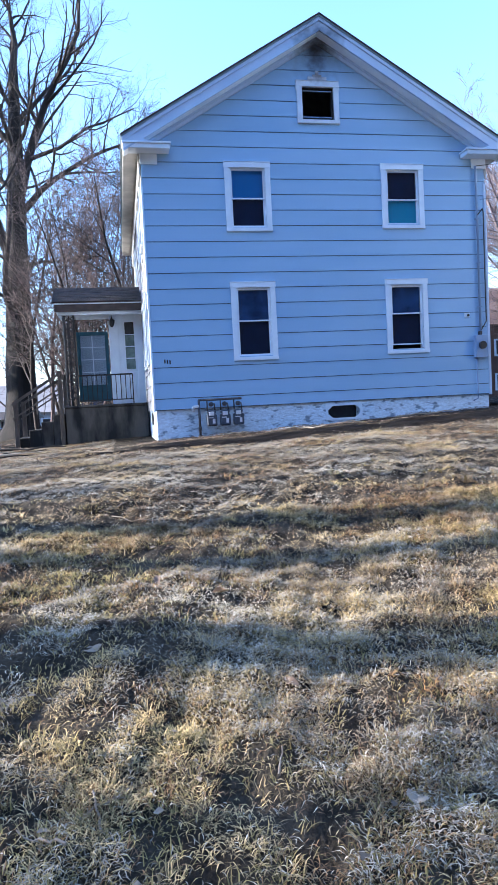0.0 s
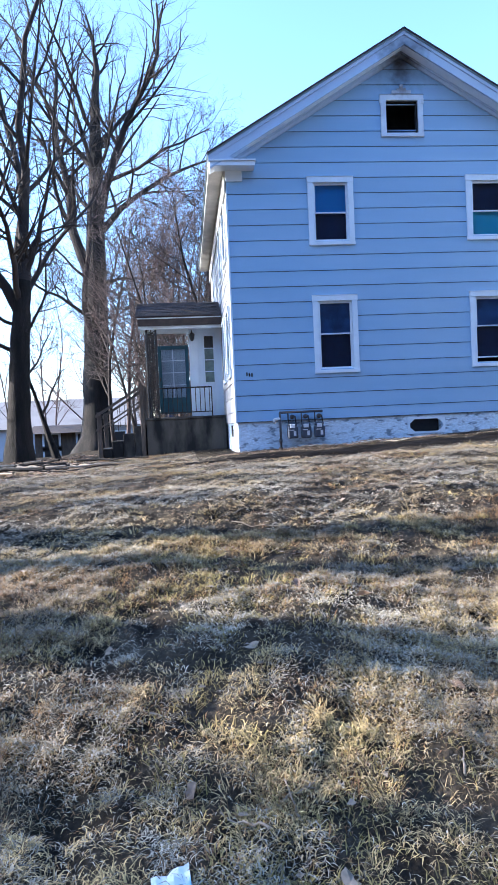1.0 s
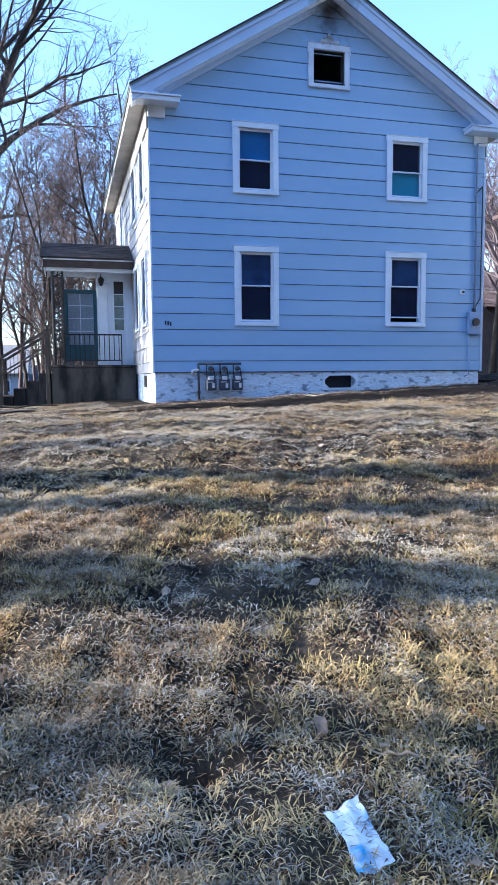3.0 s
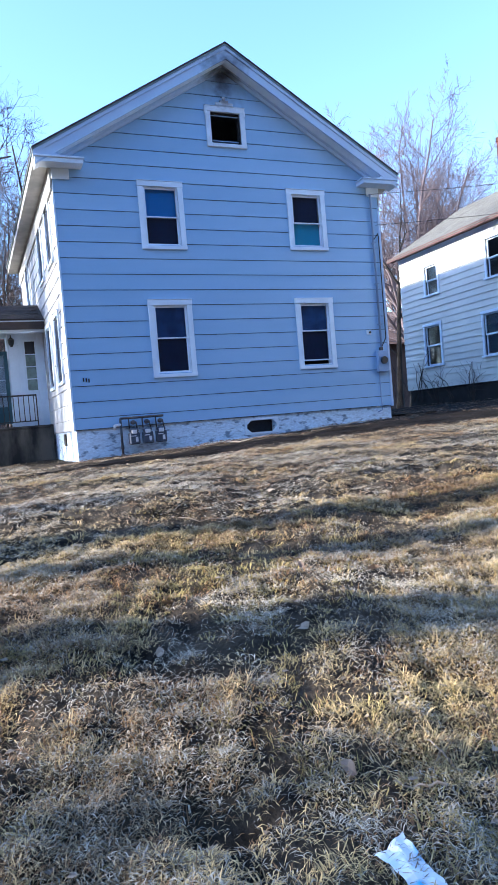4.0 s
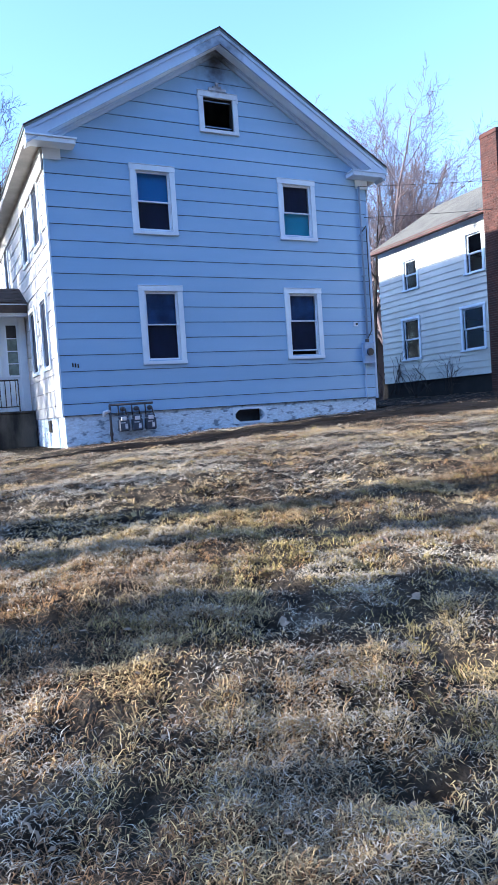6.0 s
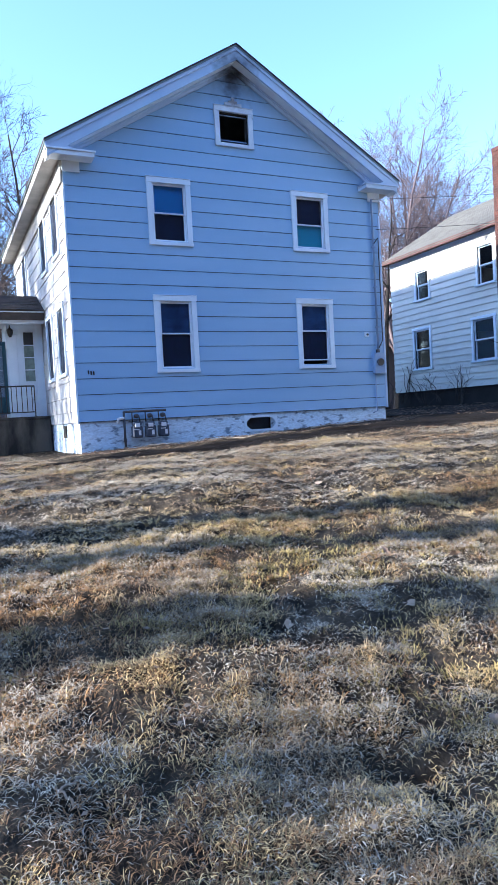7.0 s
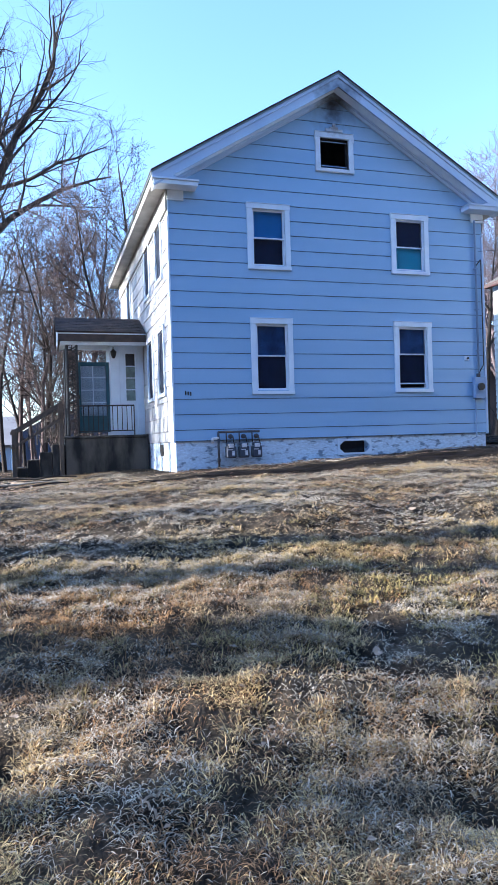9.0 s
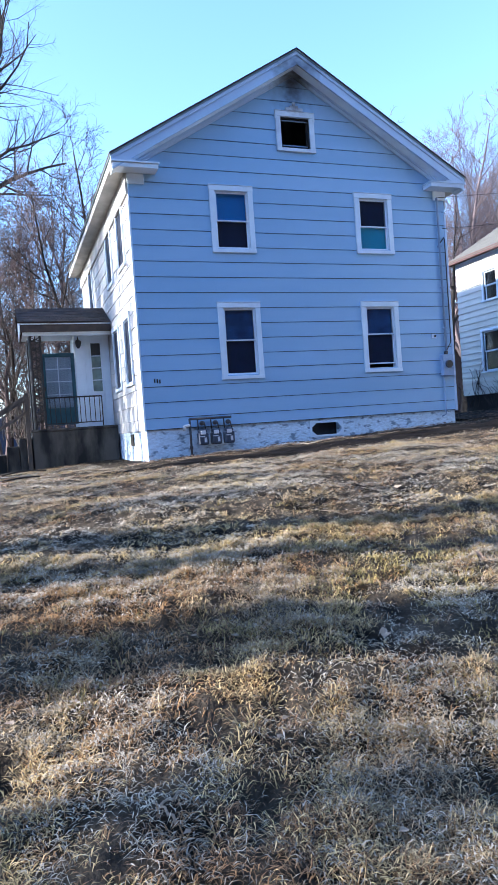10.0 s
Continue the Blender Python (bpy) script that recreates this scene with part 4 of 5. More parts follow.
nbrick = 0
faces = []
for face, width in (("west", CY1 - CY0), ("south", CX1 - CX0)):
    pitch = width / 3
    faces.append((face, width, pitch, brick_mesh(pitch - 0.012), brick_mesh(pitch / 2 - 0.012)))
for r in range(int((CZ + 0.1) / 0.075)):
    z = CZ - 0.04 - r * 0.075
    for face, width, pitch, full, half in faces:
        run = [(pitch * (c + 0.5), full) for c in range(3)] if r % 2 else [(pitch * 0.25, half), (pitch, full), (pitch * 2, full), (pitch * 2.75, half)]
        for s0, me in run:
            if face == "west":
                m = Matrix.Translation((CX0 + 0.008, CY1 - s0, z)) @ Matrix.Rotation(-math.pi / 2, 4, "Z")
            else:
                m = Matrix.Translation((CX0 + s0, CY0 + 0.008, z))
            if nbrick < 290:
                ob = new("brick", me)
                ob.parent = chimney
                ob.matrix_basis = Matrix.Translation(-ORIGIN[chimney.name]) @ m
            else:
                w2 = (pitch - 0.012) / 2 if me is full else (pitch / 2 - 0.012) / 2
                for v in box(bm_far, -w2, w2, -0.008, 0.012, -0.030, 0.030):
                    v.co = m @ v.co
            nbrick += 1
part("brickwork", bm_far, BRICK, chimney, kind="stuff")
bm = bmesh.new()
for r in range(54):
    z = -0.25 + r * 0.075
    for c in range(6):
        u = CY0 - 1.0 + c * 0.21 - (0.105 if r % 2 else 0)
        p = clip(clip(clip([(u, z), (u + 0.198, z), (u + 0.198, z + 0.063), (u, z + 0.063)], -1.75, 1, 3.75 - 1.75 * CY0), 1, 0, CY0 - 0.01), -1, 0, -(CY0 - 1.0))
        if len(p) > 2:
            prism(bm, p, lambda u, z: (CX0 - 0.008, u, z), lambda u, z: (CX0 + 0.01, u, z))
part("shoulder_brickwork", bm, DARK_BRICK, chimney, kind="stuff")


# ---- trees ----
class Wood:
    """Collects tapered limbs as plain arrays of points and faces."""

    def __init__(self, seed, least=0.006):
        self.least = least
        self.v, self.f, self.n = [], [], 0
        self.rng = np.random.default_rng(seed)

    def limb(self, pts, radii, sides):
        pts = np.asarray(pts, float)
        d = np.gradient(pts, axis=0)
        d /= np.linalg.norm(d, axis=1)[:, None] + 1e-9
        ref = np.array([0.31, 0.95, 0.05]) if abs(d[0, 2]) > 0.5 else np.array([0.02, 0.05, 1.0])
        u = np.cross(d, ref)
        u /= np.linalg.norm(u, axis=1)[:, None] + 1e-9
        w = np.cross(d, u)
        a = np.arange(sides) * math.tau / sides
        r = np.asarray(radii)[:, None, None]
        ring = pts[:, None] + r * (u[:, None] * np.cos(a)[None, :, None] + w[:, None] * np.sin(a)[None, :, None])
        n = len(pts)
        base = self.n
        self.v.append(ring.reshape(-1, 3))
        i = np.arange(n - 1)[:, None] * sides + np.arange(sides)[None]
        j = np.arange(n - 1)[:, None] * sides + (np.arange(sides)[None] + 1) % sides
        self.f.append(np.stack([i, j, j + sides, i + sides], -1).reshape(-1, 4) + base)
        self.n += n * sides

    def grow(self, start, direction, length, radius, level, plan, lift=0.12, wander=0.16):
        """A limb that wanders and bends, with smaller ones along it. plan: for each level (children, length share, sides, steps)."""
        rng = self.rng
        kids, share, sides, steps = plan[level]
        p, d = np.array(start, float), np.array(direction, float)
        d /= np.linalg.norm(d)
        pts, dirs = [p.copy()], [d.copy()]
        for _ in range(steps):
            d = d + rng.normal(0, wander, 3) + np.array([0, 0, lift])
            d /= np.linalg.norm(d)
            p = p + d * length / steps
            pts.append(p.copy())
            dirs.append(d.copy())
        s = np.linspace(0, 1, steps + 1)
        radii = radius * (1 - 0.80 * s ** 0.9)
        self.limb(pts, radii, sides)
        if level + 1 >= len(plan):
            return
        for k in range(kids):
            f = (k + rng.uniform(0.2, 0.9)) / kids * 0.82 + 0.18
            i = min(int(f * steps), steps - 1)
            g = f * steps - i
            q = pts[i] * (1 - g) + pts[i + 1] * g
            out = rng.normal(0, 1, 3)
            out -= dirs[i] * out.dot(dirs[i])
            out /= np.linalg.norm(out) + 1e-9
            nd = dirs[i] * rng.uniform(0.55, 0.95) + out * rng.uniform(0.55, 0.95)
            rr = max(radius * (1 - 0.80 * f) * 0.55, self.least)
            self.grow(q, nd, length * share * rng.uniform(0.65, 1.2) * (1.15 - 0.55 * f), rr, level + 1, plan, lift, wander)

    def mesh(self, name, material, parent):
        me = bpy.data.meshes.new(name)
        o = np.array(ORIGIN[parent.name])
        me.from_pydata((np.concatenate(self.v) - o).tolist(), [], np.concatenate(self.f).tolist())
        me.materials.append(material)
        me.polygons.foreach_set("use_smooth", [True] * len(me.polygons))
        ob = new(name, me)
        ob.parent = parent
        return ob


def trunk(base, height, r0, lean, seed, flare=1.6, sides=14, taper=0.8):
    """A tapered trunk with root flare and an uneven skin; gives its points and radii too."""
    w = Wood(seed)
    n = 22
    s = np.linspace(0, 1, n)
    pts = np.stack([base[0] + lean[0] * s * height + 0.10 * np.sin(3.2 * s + seed) * s, base[1] + lean[1] * s * height + 0.10 * np.cos(2.7 * s + seed) * s, base[2] - 0.3 + s * (height + 0.3)], 1)
    radii = r0 * (1 - taper * s ** 1.1) + r0 * (flare - 1) * np.exp(-s * height / 0.55)
    w.limb(pts, radii, sides)
    ring = w.v[0].reshape(n, sides, 3)
    a = np.arange(sides) * math.tau / sides
    lobes = 1 + (0.10 + 0.22 * np.exp(-s * height / 0.8))[:, None] * np.sin(5 * a + seed)[None] * 0.6 + w.rng.normal(0, 0.035, (n, sides))
    w.v[0] = (pts[:, None] + (ring - pts[:, None]) * lobes[..., None]).reshape(-1, 3)
    return w, pts, radii


def big_tree(name, x, y, height, r0, lean, limbs, seed, label, plan, mat_twig=TWIG, lift=0.10, taper=0.8, wander=0.20, least=0.006):
    base = (x, y, float(ground_z(x, y)))
    t = thing(name, base, label, "tree", "bare trees by the porch")
    w, pts, radii = trunk(base, height, r0, lean, seed, taper=taper)
    w.mesh("trunk", BARK, t)
    crown = Wood(seed + 2, least)
    for h, az, el, length, r in limbs:
        i = int(np.argmin(np.abs(pts[:, 2] - base[2] - h)))
        d = (math.cos(radians(az)) * math.cos(radians(el)), math.sin(radians(az)) * math.cos(radians(el)), math.sin(radians(el)))
        crown.grow(pts[i], d, length, r, 0, plan, lift, wander)
    crown.grow(pts[-1], (lean[0], lean[1], 1), height * 0.25, radii[-1], 0, plan, lift, wander)
    crown.mesh("crown", mat_twig, t)
    return t


PLAN = [(10, 0.52, 7, 8), (7, 0.52, 5, 6), (6, 0.50, 3, 4), (5, 0.5, 3, 2)]
big_tree("maple_tree", -6.35, 24.0, 20.0, 0.90, (0.035, 0.0), [(5.9, 186, 60, 11.0, 0.22), (9.5, 176, 70, 14.2, 0.36), (12.0, -6, 18, 8.5, 0.23), (14.1, 4, 60, 11.6, 0.28), (14.7, -10, 22, 7.5, 0.15), (9.5, 5, 22, 5.4, 0.12), (16.0, 172, 56, 9.0, 0.18), (12.1, 80, 45, 10.3, 0.18), (14.8, 265, 50, 9.0, 0.15), (17.0, 15, 62, 7.7, 0.15), (7.2, -5, 8, 3.1, 0.1), (7.7, 200, 35, 6.5, 0.12), (17.8, 190, 56, 8.4, 0.14), (13.2, 150, 50, 8.4, 0.14), (16.5, -30, 40, 6.5, 0.12)], 11, "large bare maple with furrowed grey-brown bark beyond steps", PLAN, lift=0.06, taper=0.72, wander=0.15)
big_tree("maple_tree", -6.75, 7.0, 6.0, 0.40, (0.05, 0.0), [(4.7, 170, 62, 9.0, 0.20), (5.7, 175, 86, 10.5, 0.21), (5.9, 150, 72, 9.5, 0.19), (4.2, 20, 30, 3.4, 0.06), (5.0, 260, 50, 6.0, 0.12), (5.2, 80, 55, 7.0, 0.12), (3.6, 190, 30, 4.0, 0.08), (5.9, -15, 58, 5.5, 0.10), (2.8, 5, 45, 2.4, 0.05), (4.5, 200, 20, 4.0, 0.07)], 23, "bare maple with a forked trunk at the lawn's edge", PLAN, lift=0.07, taper=0.35, wander=0.15)
big_tree("maple_tree", -9.3, 6.0, 12.0, 0.28, (0.0, 0.0), [(3.5, 30, 55, 7.0, 0.12), (5.0, 170, 55, 6.0, 0.11), (6.5, 10, 45, 6.0, 0.09), (8, 60, 50, 5.0, 0.08), (9.5, 330, 50, 5.0, 0.07)], 31, "bare maple with dense twigs at the lawn's edge", PLAN)
big_tree("leaning_sapling", -5.5, 7.4, 3.6, 0.11, (-0.35, 0.0), [(1.6, 40, 50, 2.5, 0.05), (2.5, 170, 50, 2.0, 0.03)], 37, "thin leaning bare sapling beside the maples", [(5, 0.5, 5, 6), (4, 0.5, 4, 4), (3, 0.5, 3, 3)])

# unseen trees west of the lawn, whose trunks throw the long shadows over it
DOME = [(13, 0.46, 5, 6), (9, 0.48, 3, 4), (7, 0.5, 3, 2), (3, 0.55, 3, 1)]
FINE = [(11, 0.5, 5, 6), (8, 0.5, 3, 4), (7, 0.5, 3, 2), (3, 0.55, 3, 1)]
THIN = [(7, 0.5, 6, 6), (6, 0.5, 4, 4), (5, 0.5, 3, 3)]
# those beside the maples and side wall are added just to shade them
SHADE_TREES = ((-16.0, -8.22, 12.0, 0.36), (-15.0, -9.08, 11.0, 0.28), (-15.0, -10.12, 12.0, 0.37), (-12.0, -11.65, 10.0, 0.09), (-13.0, -11.9, 9.5, 0.08), (-12.6, -12.5, 9.5, 0.08), (-14.0, -12.3, 10.5, 0.08), (-15.5, 9.5, 12.0, 0.26), (-12.0, 8.1, 10.0, 0.36), (-16.0, 26.0, 13.5, 0.85), (-14.0, 11.5, 12.0, 0.24), (-17.0, -6.6, 11.0, 0.14), (-20.0, -4.2, 12.0, 0.20), (-12.5, 4.6, 10.5, 0.22), (-11.0, 3.1, 9.0, 0.16), (-10.5, 5.0, 9.0, 0.16), (-14.5, 6.6, 11.5, 0.24))
for k, (x, y, h, r) in enumerate(SHADE_TREES):
    fine = -13.0 < y < -11.0 or y > 3
    low, span = (0.68, 0.25) if -10.5 < y < -8 else (0.42, 0.40)
    reach = 0.16 if -13.0 < y < -11.0 else 0.32
    limbs = [(h * (low + span * f), az, 50, h * reach, max(r * 0.4, 0.045)) for f, az in ((0.0, 75), (0.2, 20), (0.4, 200), (0.6, 110), (0.8, 290), (1.0, 60))]
    big_tree("unseen_tree", x, y, h, r, (0.0, 0.0), limbs, 50 + k, "unseen bare tree placed west to cast shadows", FINE if fine else THIN)

# woods behind the porch and beyond the neighbour
rng = random.Random(8)
WOODS = [(-4.6 + 6.4 * ((k * 0.618) % 1.0), rng.uniform(13, 27)) for k in range(25)] + [(-15 + 8.5 * ((k * 0.618) % 1.0), rng.uniform(26, 36)) for k in range(5)]
for k, (x, y) in enumerate(WOODS):
    h = rng.uniform(10.5, 13.5) * (0.8 + 0.01 * y)
    base = (x, y, float(ground_z(x, y)))
    t = thing("woodland_tree", base, "slender bare grey tree in the woods behind house", "tree", "woods behind the house")
    w = Wood(100 + k, 0.010)
    w.grow(base, (rng.uniform(-0.1, 0.1), rng.uniform(-0.1, 0.1), 1), h, rng.uniform(0.07, 0.15), 0, [(18, 0.34, 6, 8), (9, 0.48, 3, 3), (7, 0.48, 3, 2), (3, 0.55, 3, 1)], 0.09, 0.10)
    w.mesh("crown", TWIG_RED if k % 3 else TWIG, t)
for k, (x, y, h, r) in enumerate(((18.9, 12.8, 13.2, 0.32), (25.0, 20.0, 15.0, 0.28), (29.0, 19.0, 13.0, 0.24), (21.2, 15.0, 12.8, 0.28))):
    big_tree("backyard_tree", x, y, h * 0.36, r, (0.015, 0.0), [(h * f, az, el, h * share, r * 0.40) for f, az, el, share in ((0.16, 5, 62, 0.66), (0.18, 185, 60, 0.68), (0.22, 95, 64, 0.66), (0.24, 275, 62, 0.66), (0.27, 30, 58, 0.66), (0.29, 210, 56, 0.66), (0.31, 345, 70, 0.70), (0.33, 160, 72, 0.70), (0.35, 60, 80, 0.70), (0.36, 250, 78, 0.68))], 70 + k, "bare spreading tree with pale fine twigs behind white house", DOME if k in (0, 3) else FINE, TWIG_PALE, 0.05, taper=0.35, wander=0.10, least=0.010)

big_tree("crooked_tree", 15.85, 10.0, 8.0, 0.15, (0.085, 0.0), [(2.4, 200, 40, 2.0, 0.05), (4.2, 20, 50, 3.0, 0.06), (5.6, 190, 50, 3.0, 0.06), (6.8, 30, 50, 3.0, 0.05)], 61, "crooked dark tree behind the corner of white house", THIN)

# brush under the woods
for k in range(5):
    x, y = rng.uniform(-2.9, -0.5), rng.uniform(10.5, 14)
    base = (x, y, float(ground_z(x, y)))
    t = thing("brush", base, "tangled leafless brush of thin dark stems", "shrub", "brush behind the porch")
    w = Wood(300 + k, 0.009)
    for _ in range(7):
        w.grow(base, (rng.uniform(-0.6, 0.6), rng.uniform(-0.5, 0.5), 1), rng.uniform(2.0, 4.2), 0.028, 0, [(7, 0.4, 4, 6), (4, 0.5, 3, 3), (3, 0.5, 3, 2)], 0.03, 0.16)
    w.mesh("thicket", TWIG, t)

# vine and shrubs against the neighbour
for k, (x, y, n) in enumerate(((13.6, 4.4, 6), (13.6, 2.6, 6), (13.7, 6.8, 5), (9.6, 9.5, 6), (11.0, 10.5, 6))):
    base = (x, y, float(ground_z(x, y)))
    t = thing("bare_shrub", base, "small bare shrub against the house foundation", "shrub")
    w = Wood(400 + k)
    for _ in range(n):
        w.grow(base, (rng.uniform(-0.5, 0.5), rng.uniform(-0.8, 0.8), 1), rng.uniform(0.8, 1.6), 0.012, 0, [(5, 0.5, 4, 5), (3, 0.5, 3, 3)], 0.02, 0.18)
    w.mesh("thicket", TWIG, t)

# leafless vines that climb the neighbour's wall
for k, (y0, height, side) in enumerate(((6.5, 2.3, -1), (6.1, 1.6, -1), (5.2, 1.5, 1), (4.2, 1.4, 1), (-0.75, 3.6, -1), (-1.0, 2.6, 1), (3.2, 1.2, -1))):
    t = thing("climbing_vine", (NX - 0.05, y0, 0.1), "leafless vine climbing white clapboard wall", "vine", "vines on the white house")
    w = Wood(450 + k)
    for j in range(3):
        p = np.array([NX - 0.07, y0 + 0.12 * j, 0.1])
        lean, pts = side * rng.uniform(0.1, 0.6), []
        for _ in range(14):
            pts.append(p.copy())
            lean = min(max(lean + rng.uniform(-0.5, 0.5), -1.3), 1.3)
            p = p + np.array([rng.uniform(-0.006, 0.006), math.sin(lean), math.cos(lean)]) * height / 13
        w.limb(pts, np.linspace(0.016, 0.006, 14), 5)
    w.mesh("stem", TWIG, t)

# ---- distance ----
def far_house(name, x, y, w, d, h, roof_h, wall_m, roof_m, label, windows):
    z = float(ground_z(x, y)) - 0.4
    t = thing(name, (x, y, z), label, "building")
    part("wall", boxes((x - w / 2, x + w / 2, y, y + d, z, z + h)), wall_m, t)
    bm = bmesh.new()
    prism(bm, [(y - 0.5, z + h), (y + d + 0.5, z + h), (y + d / 2, z + h + roof_h)], lambda u, zz: (x - w / 2 - 0.5, u, zz), lambda u, zz: (x + w / 2 + 0.5, u, zz))
    part("roof", bm, roof_m, t)
    for k in range(windows):
        for zz in (z + 0.35 * h, z + 0.75 * h):
            wx = x - w / 2 + w * (k + 0.5) / windows
            wd = part("window", boxes((wx - 0.55, wx + 0.55, y - 0.06, y - 0.005, zz - 0.6, zz + 0.5)), TRIM, t)
            part("pane", boxes((wx - 0.42, wx + 0.42, y - 0.08, y - 0.061, zz - 0.5, zz + 0.4)), BLACK, wd)


far_house("apartment_building", -14.0, 43.0, 17.0, 10.0, 3.9, 2.6, FAR_WALL, FAR_ROOF, "far pale blue apartment building below a grey roof", 6)
far_house("brown_house", 23.5, 24.0, 13.0, 7.0, 5.5, 2.9, FAR_BROWN, FAR_BROWN, "dark brown house glimpsed between the two houses", 3)
far_house("garage", -8.4, 26.0, 4.0, 4.5, 2.0, 0.5, OLDWOOD, BROWN_FASCIA, "low shed with a brown roof behind the trees", 2)
bm = bmesh.new()
rows = []
for k in range(120):
    a = math.tau * k / 120
    # behind the camera an unseen tall rise is added to darken window reflections
    behind = max(0.0, -math.cos(a))
    r = 330 - 250 * behind ** 0.5
    h = (14 + 7 * math.sin(k * 0.31) + 3.5 * math.sin(k * 0.83 + 1)) * (1 - behind) + (54 + 4 * math.sin(k * 0.9)) * behind
    rows.append([bm.verts.new((r * math.sin(a), r * math.cos(a), -12)), bm.verts.new(((r + 10) * math.sin(a), (r + 10) * math.cos(a), h))])
for a, b in zip(rows, rows[1:] + rows[:1]):
    bm.faces.new((a[0], b[0], b[1], a[1]))
part("backdrop", bm, HILL, None, "far low wooded hills, with an unseen tall rise behind the camera", "hills", "structure", True)


# ---- grass ----
def patch_noise(x, y, seed, scale):
    """Smooth noise from a few sine waves, about -1 to 1."""
    r = np.random.default_rng(seed)
    out = np.zeros_like(x)
    for k in range(9):
        a, f, ph = r.uniform(0, math.tau), scale * r.uniform(0.6, 2.4), r.uniform(0, math.tau)
        out += np.sin((x * math.cos(a) + y * math.sin(a)) * f + ph)
    return out / 3.6


def blades(name, n, zone, length, width, lean, material, label, seed, rule, tuft=0.0, per=1, plain=False, bent=False):
    """Grass as one mesh of bent blades; with tuft, in clumps of per blades that lean outwards."""
    r = np.random.default_rng(seed)
    x0, x1, y0, y1 = zone
    cx, cy = r.uniform(x0, x1, n // per), r.uniform(y0, y1, n // per)
    keep = r.uniform(0, 1, len(cx)) < rule(cx, cy)
    for hx, hy, hr, _ in HOLLOWS:
        keep &= ((cx - hx) ** 2 + (cy - hy) ** 2 > (hr * (0.75 + 0.35 * np.sin(5 * np.arctan2(cy - hy, cx - hx) + 9 * hx))) ** 2) | (r.uniform(0, 1, len(cx)) < 0.25)
    cx, cy = np.repeat(cx[keep], per), np.repeat(cy[keep], per)
    a = r.uniform(0, math.tau, len(cx))
    rad = tuft * np.sqrt(r.uniform(0, 1, len(cx)))
    x, y = cx + rad * np.cos(a), cy + rad * np.sin(a)
    keep = ~((x > -0.1) & (x < W + 0.1) & (y > -0.30)) & ~((x > -4.0) & (x < 0.2) & (y > PY - 0.1)) & ~((x > 8.9) & (y > -6.0))
    x, y, a = x[keep], y[keep], a[keep]
    m = len(x)
    z = ground_z(x, y) + (r.uniform(-0.002, 0.016, m) if plain else -0.004)
    a = a + r.normal(0, 0.7 if tuft else 3.0, m)
    L = length * r.uniform(0.4, 1.4, m)
    tilt_a = np.clip(r.normal(lean, 0.3, m), 0.1, 1.5)
    dx, dy = np.cos(a), np.sin(a)
    bend = r.normal(0, 0.5, m)
    ex, ey = np.cos(a + bend), np.sin(a + bend)
    wdt = width * r.uniform(0.6, 1.4, m)
    px, py = -dy * wdt / 2, dx * wdt / 2
    h1, o1 = L * 0.5 * np.cos(tilt_a * 0.75), L * 0.5 * np.sin(tilt_a * 0.75)
    h2, o2 = h1 + L * 0.5 * np.cos(np.minimum(tilt_a * 1.4, 1.9)), L * 0.5 * np.sin(np.minimum(tilt_a * 1.4, 1.9))
    P = np.empty((m, 5, 3))
    P[:, 0] = np.stack([x - px, y - py, z], 1)
    P[:, 1] = np.stack([x + px, y + py, z], 1)
    P[:, 2] = np.stack([x + px * 0.85 + dx * o1, y + py * 0.85 + dy * o1, z + h1], 1)
    P[:, 3] = np.stack([x - px * 0.85 + dx * o1, y - py * 0.85 + dy * o1, z + h1], 1)
    P[:, 4] = np.stack([x + dx * o1 + ex * o2, y + dy * o1 + ey * o2, z + np.maximum(h2, 0.006)], 1)
    if plain:
        if bent:
            P, order = np.stack([(P[:, 0] + P[:, 1]) / 2, P[:, 3], P[:, 2], P[:, 4]], 1), [[0, 2, 1, 1, 2, 3]]
        else:
            P, order = np.stack([P[:, 0], P[:, 1], (P[:, 2] + P[:, 3]) * 0.2 + P[:, 4] * 0.6], 1), [[0, 1, 2]]
        loops = (np.arange(m)[:, None] * P.shape[1] + np.array(order)).ravel()
        me = bpy.data.meshes.new(name)
        me.vertices.add(m * P.shape[1])
        me.vertices.foreach_set("co", P.ravel())
        me.loops.add(len(loops))
        me.loops.foreach_set("vertex_index", loops)
        me.polygons.add(len(loops) // 3)
        me.polygons.foreach_set("loop_start", np.arange(len(loops) // 3) * 3)
        me.polygons.foreach_set("loop_total", np.full(len(loops) // 3, 3))
        me.update(calc_edges=True)
        me.materials.append(material)
        tagged(new(name, me), label, "grass", kind="stuff")
        return
    me = bpy.data.meshes.new(name)
    me.vertices.add(m * 5)
    me.vertices.foreach_set("co", P.ravel())
    b = np.arange(m)[:, None] * 5
    loops = np.concatenate([b + [0, 1, 2, 3], b + [3, 2, 4]], 1).ravel()
    me.loops.add(m * 7)
    me.loops.foreach_set("vertex_index", loops)
    me.polygons.add(m * 2)
    me.polygons.foreach_set("loop_start", (np.arange(m)[:, None] * 7 + [0, 4]).ravel())
    me.polygons.foreach_set("loop_total", np.tile([4, 3], m))
    me.update(calc_edges=True)
    me.materials.append(material)
    tagged(new(name, me), label, "grass", kind="stuff")


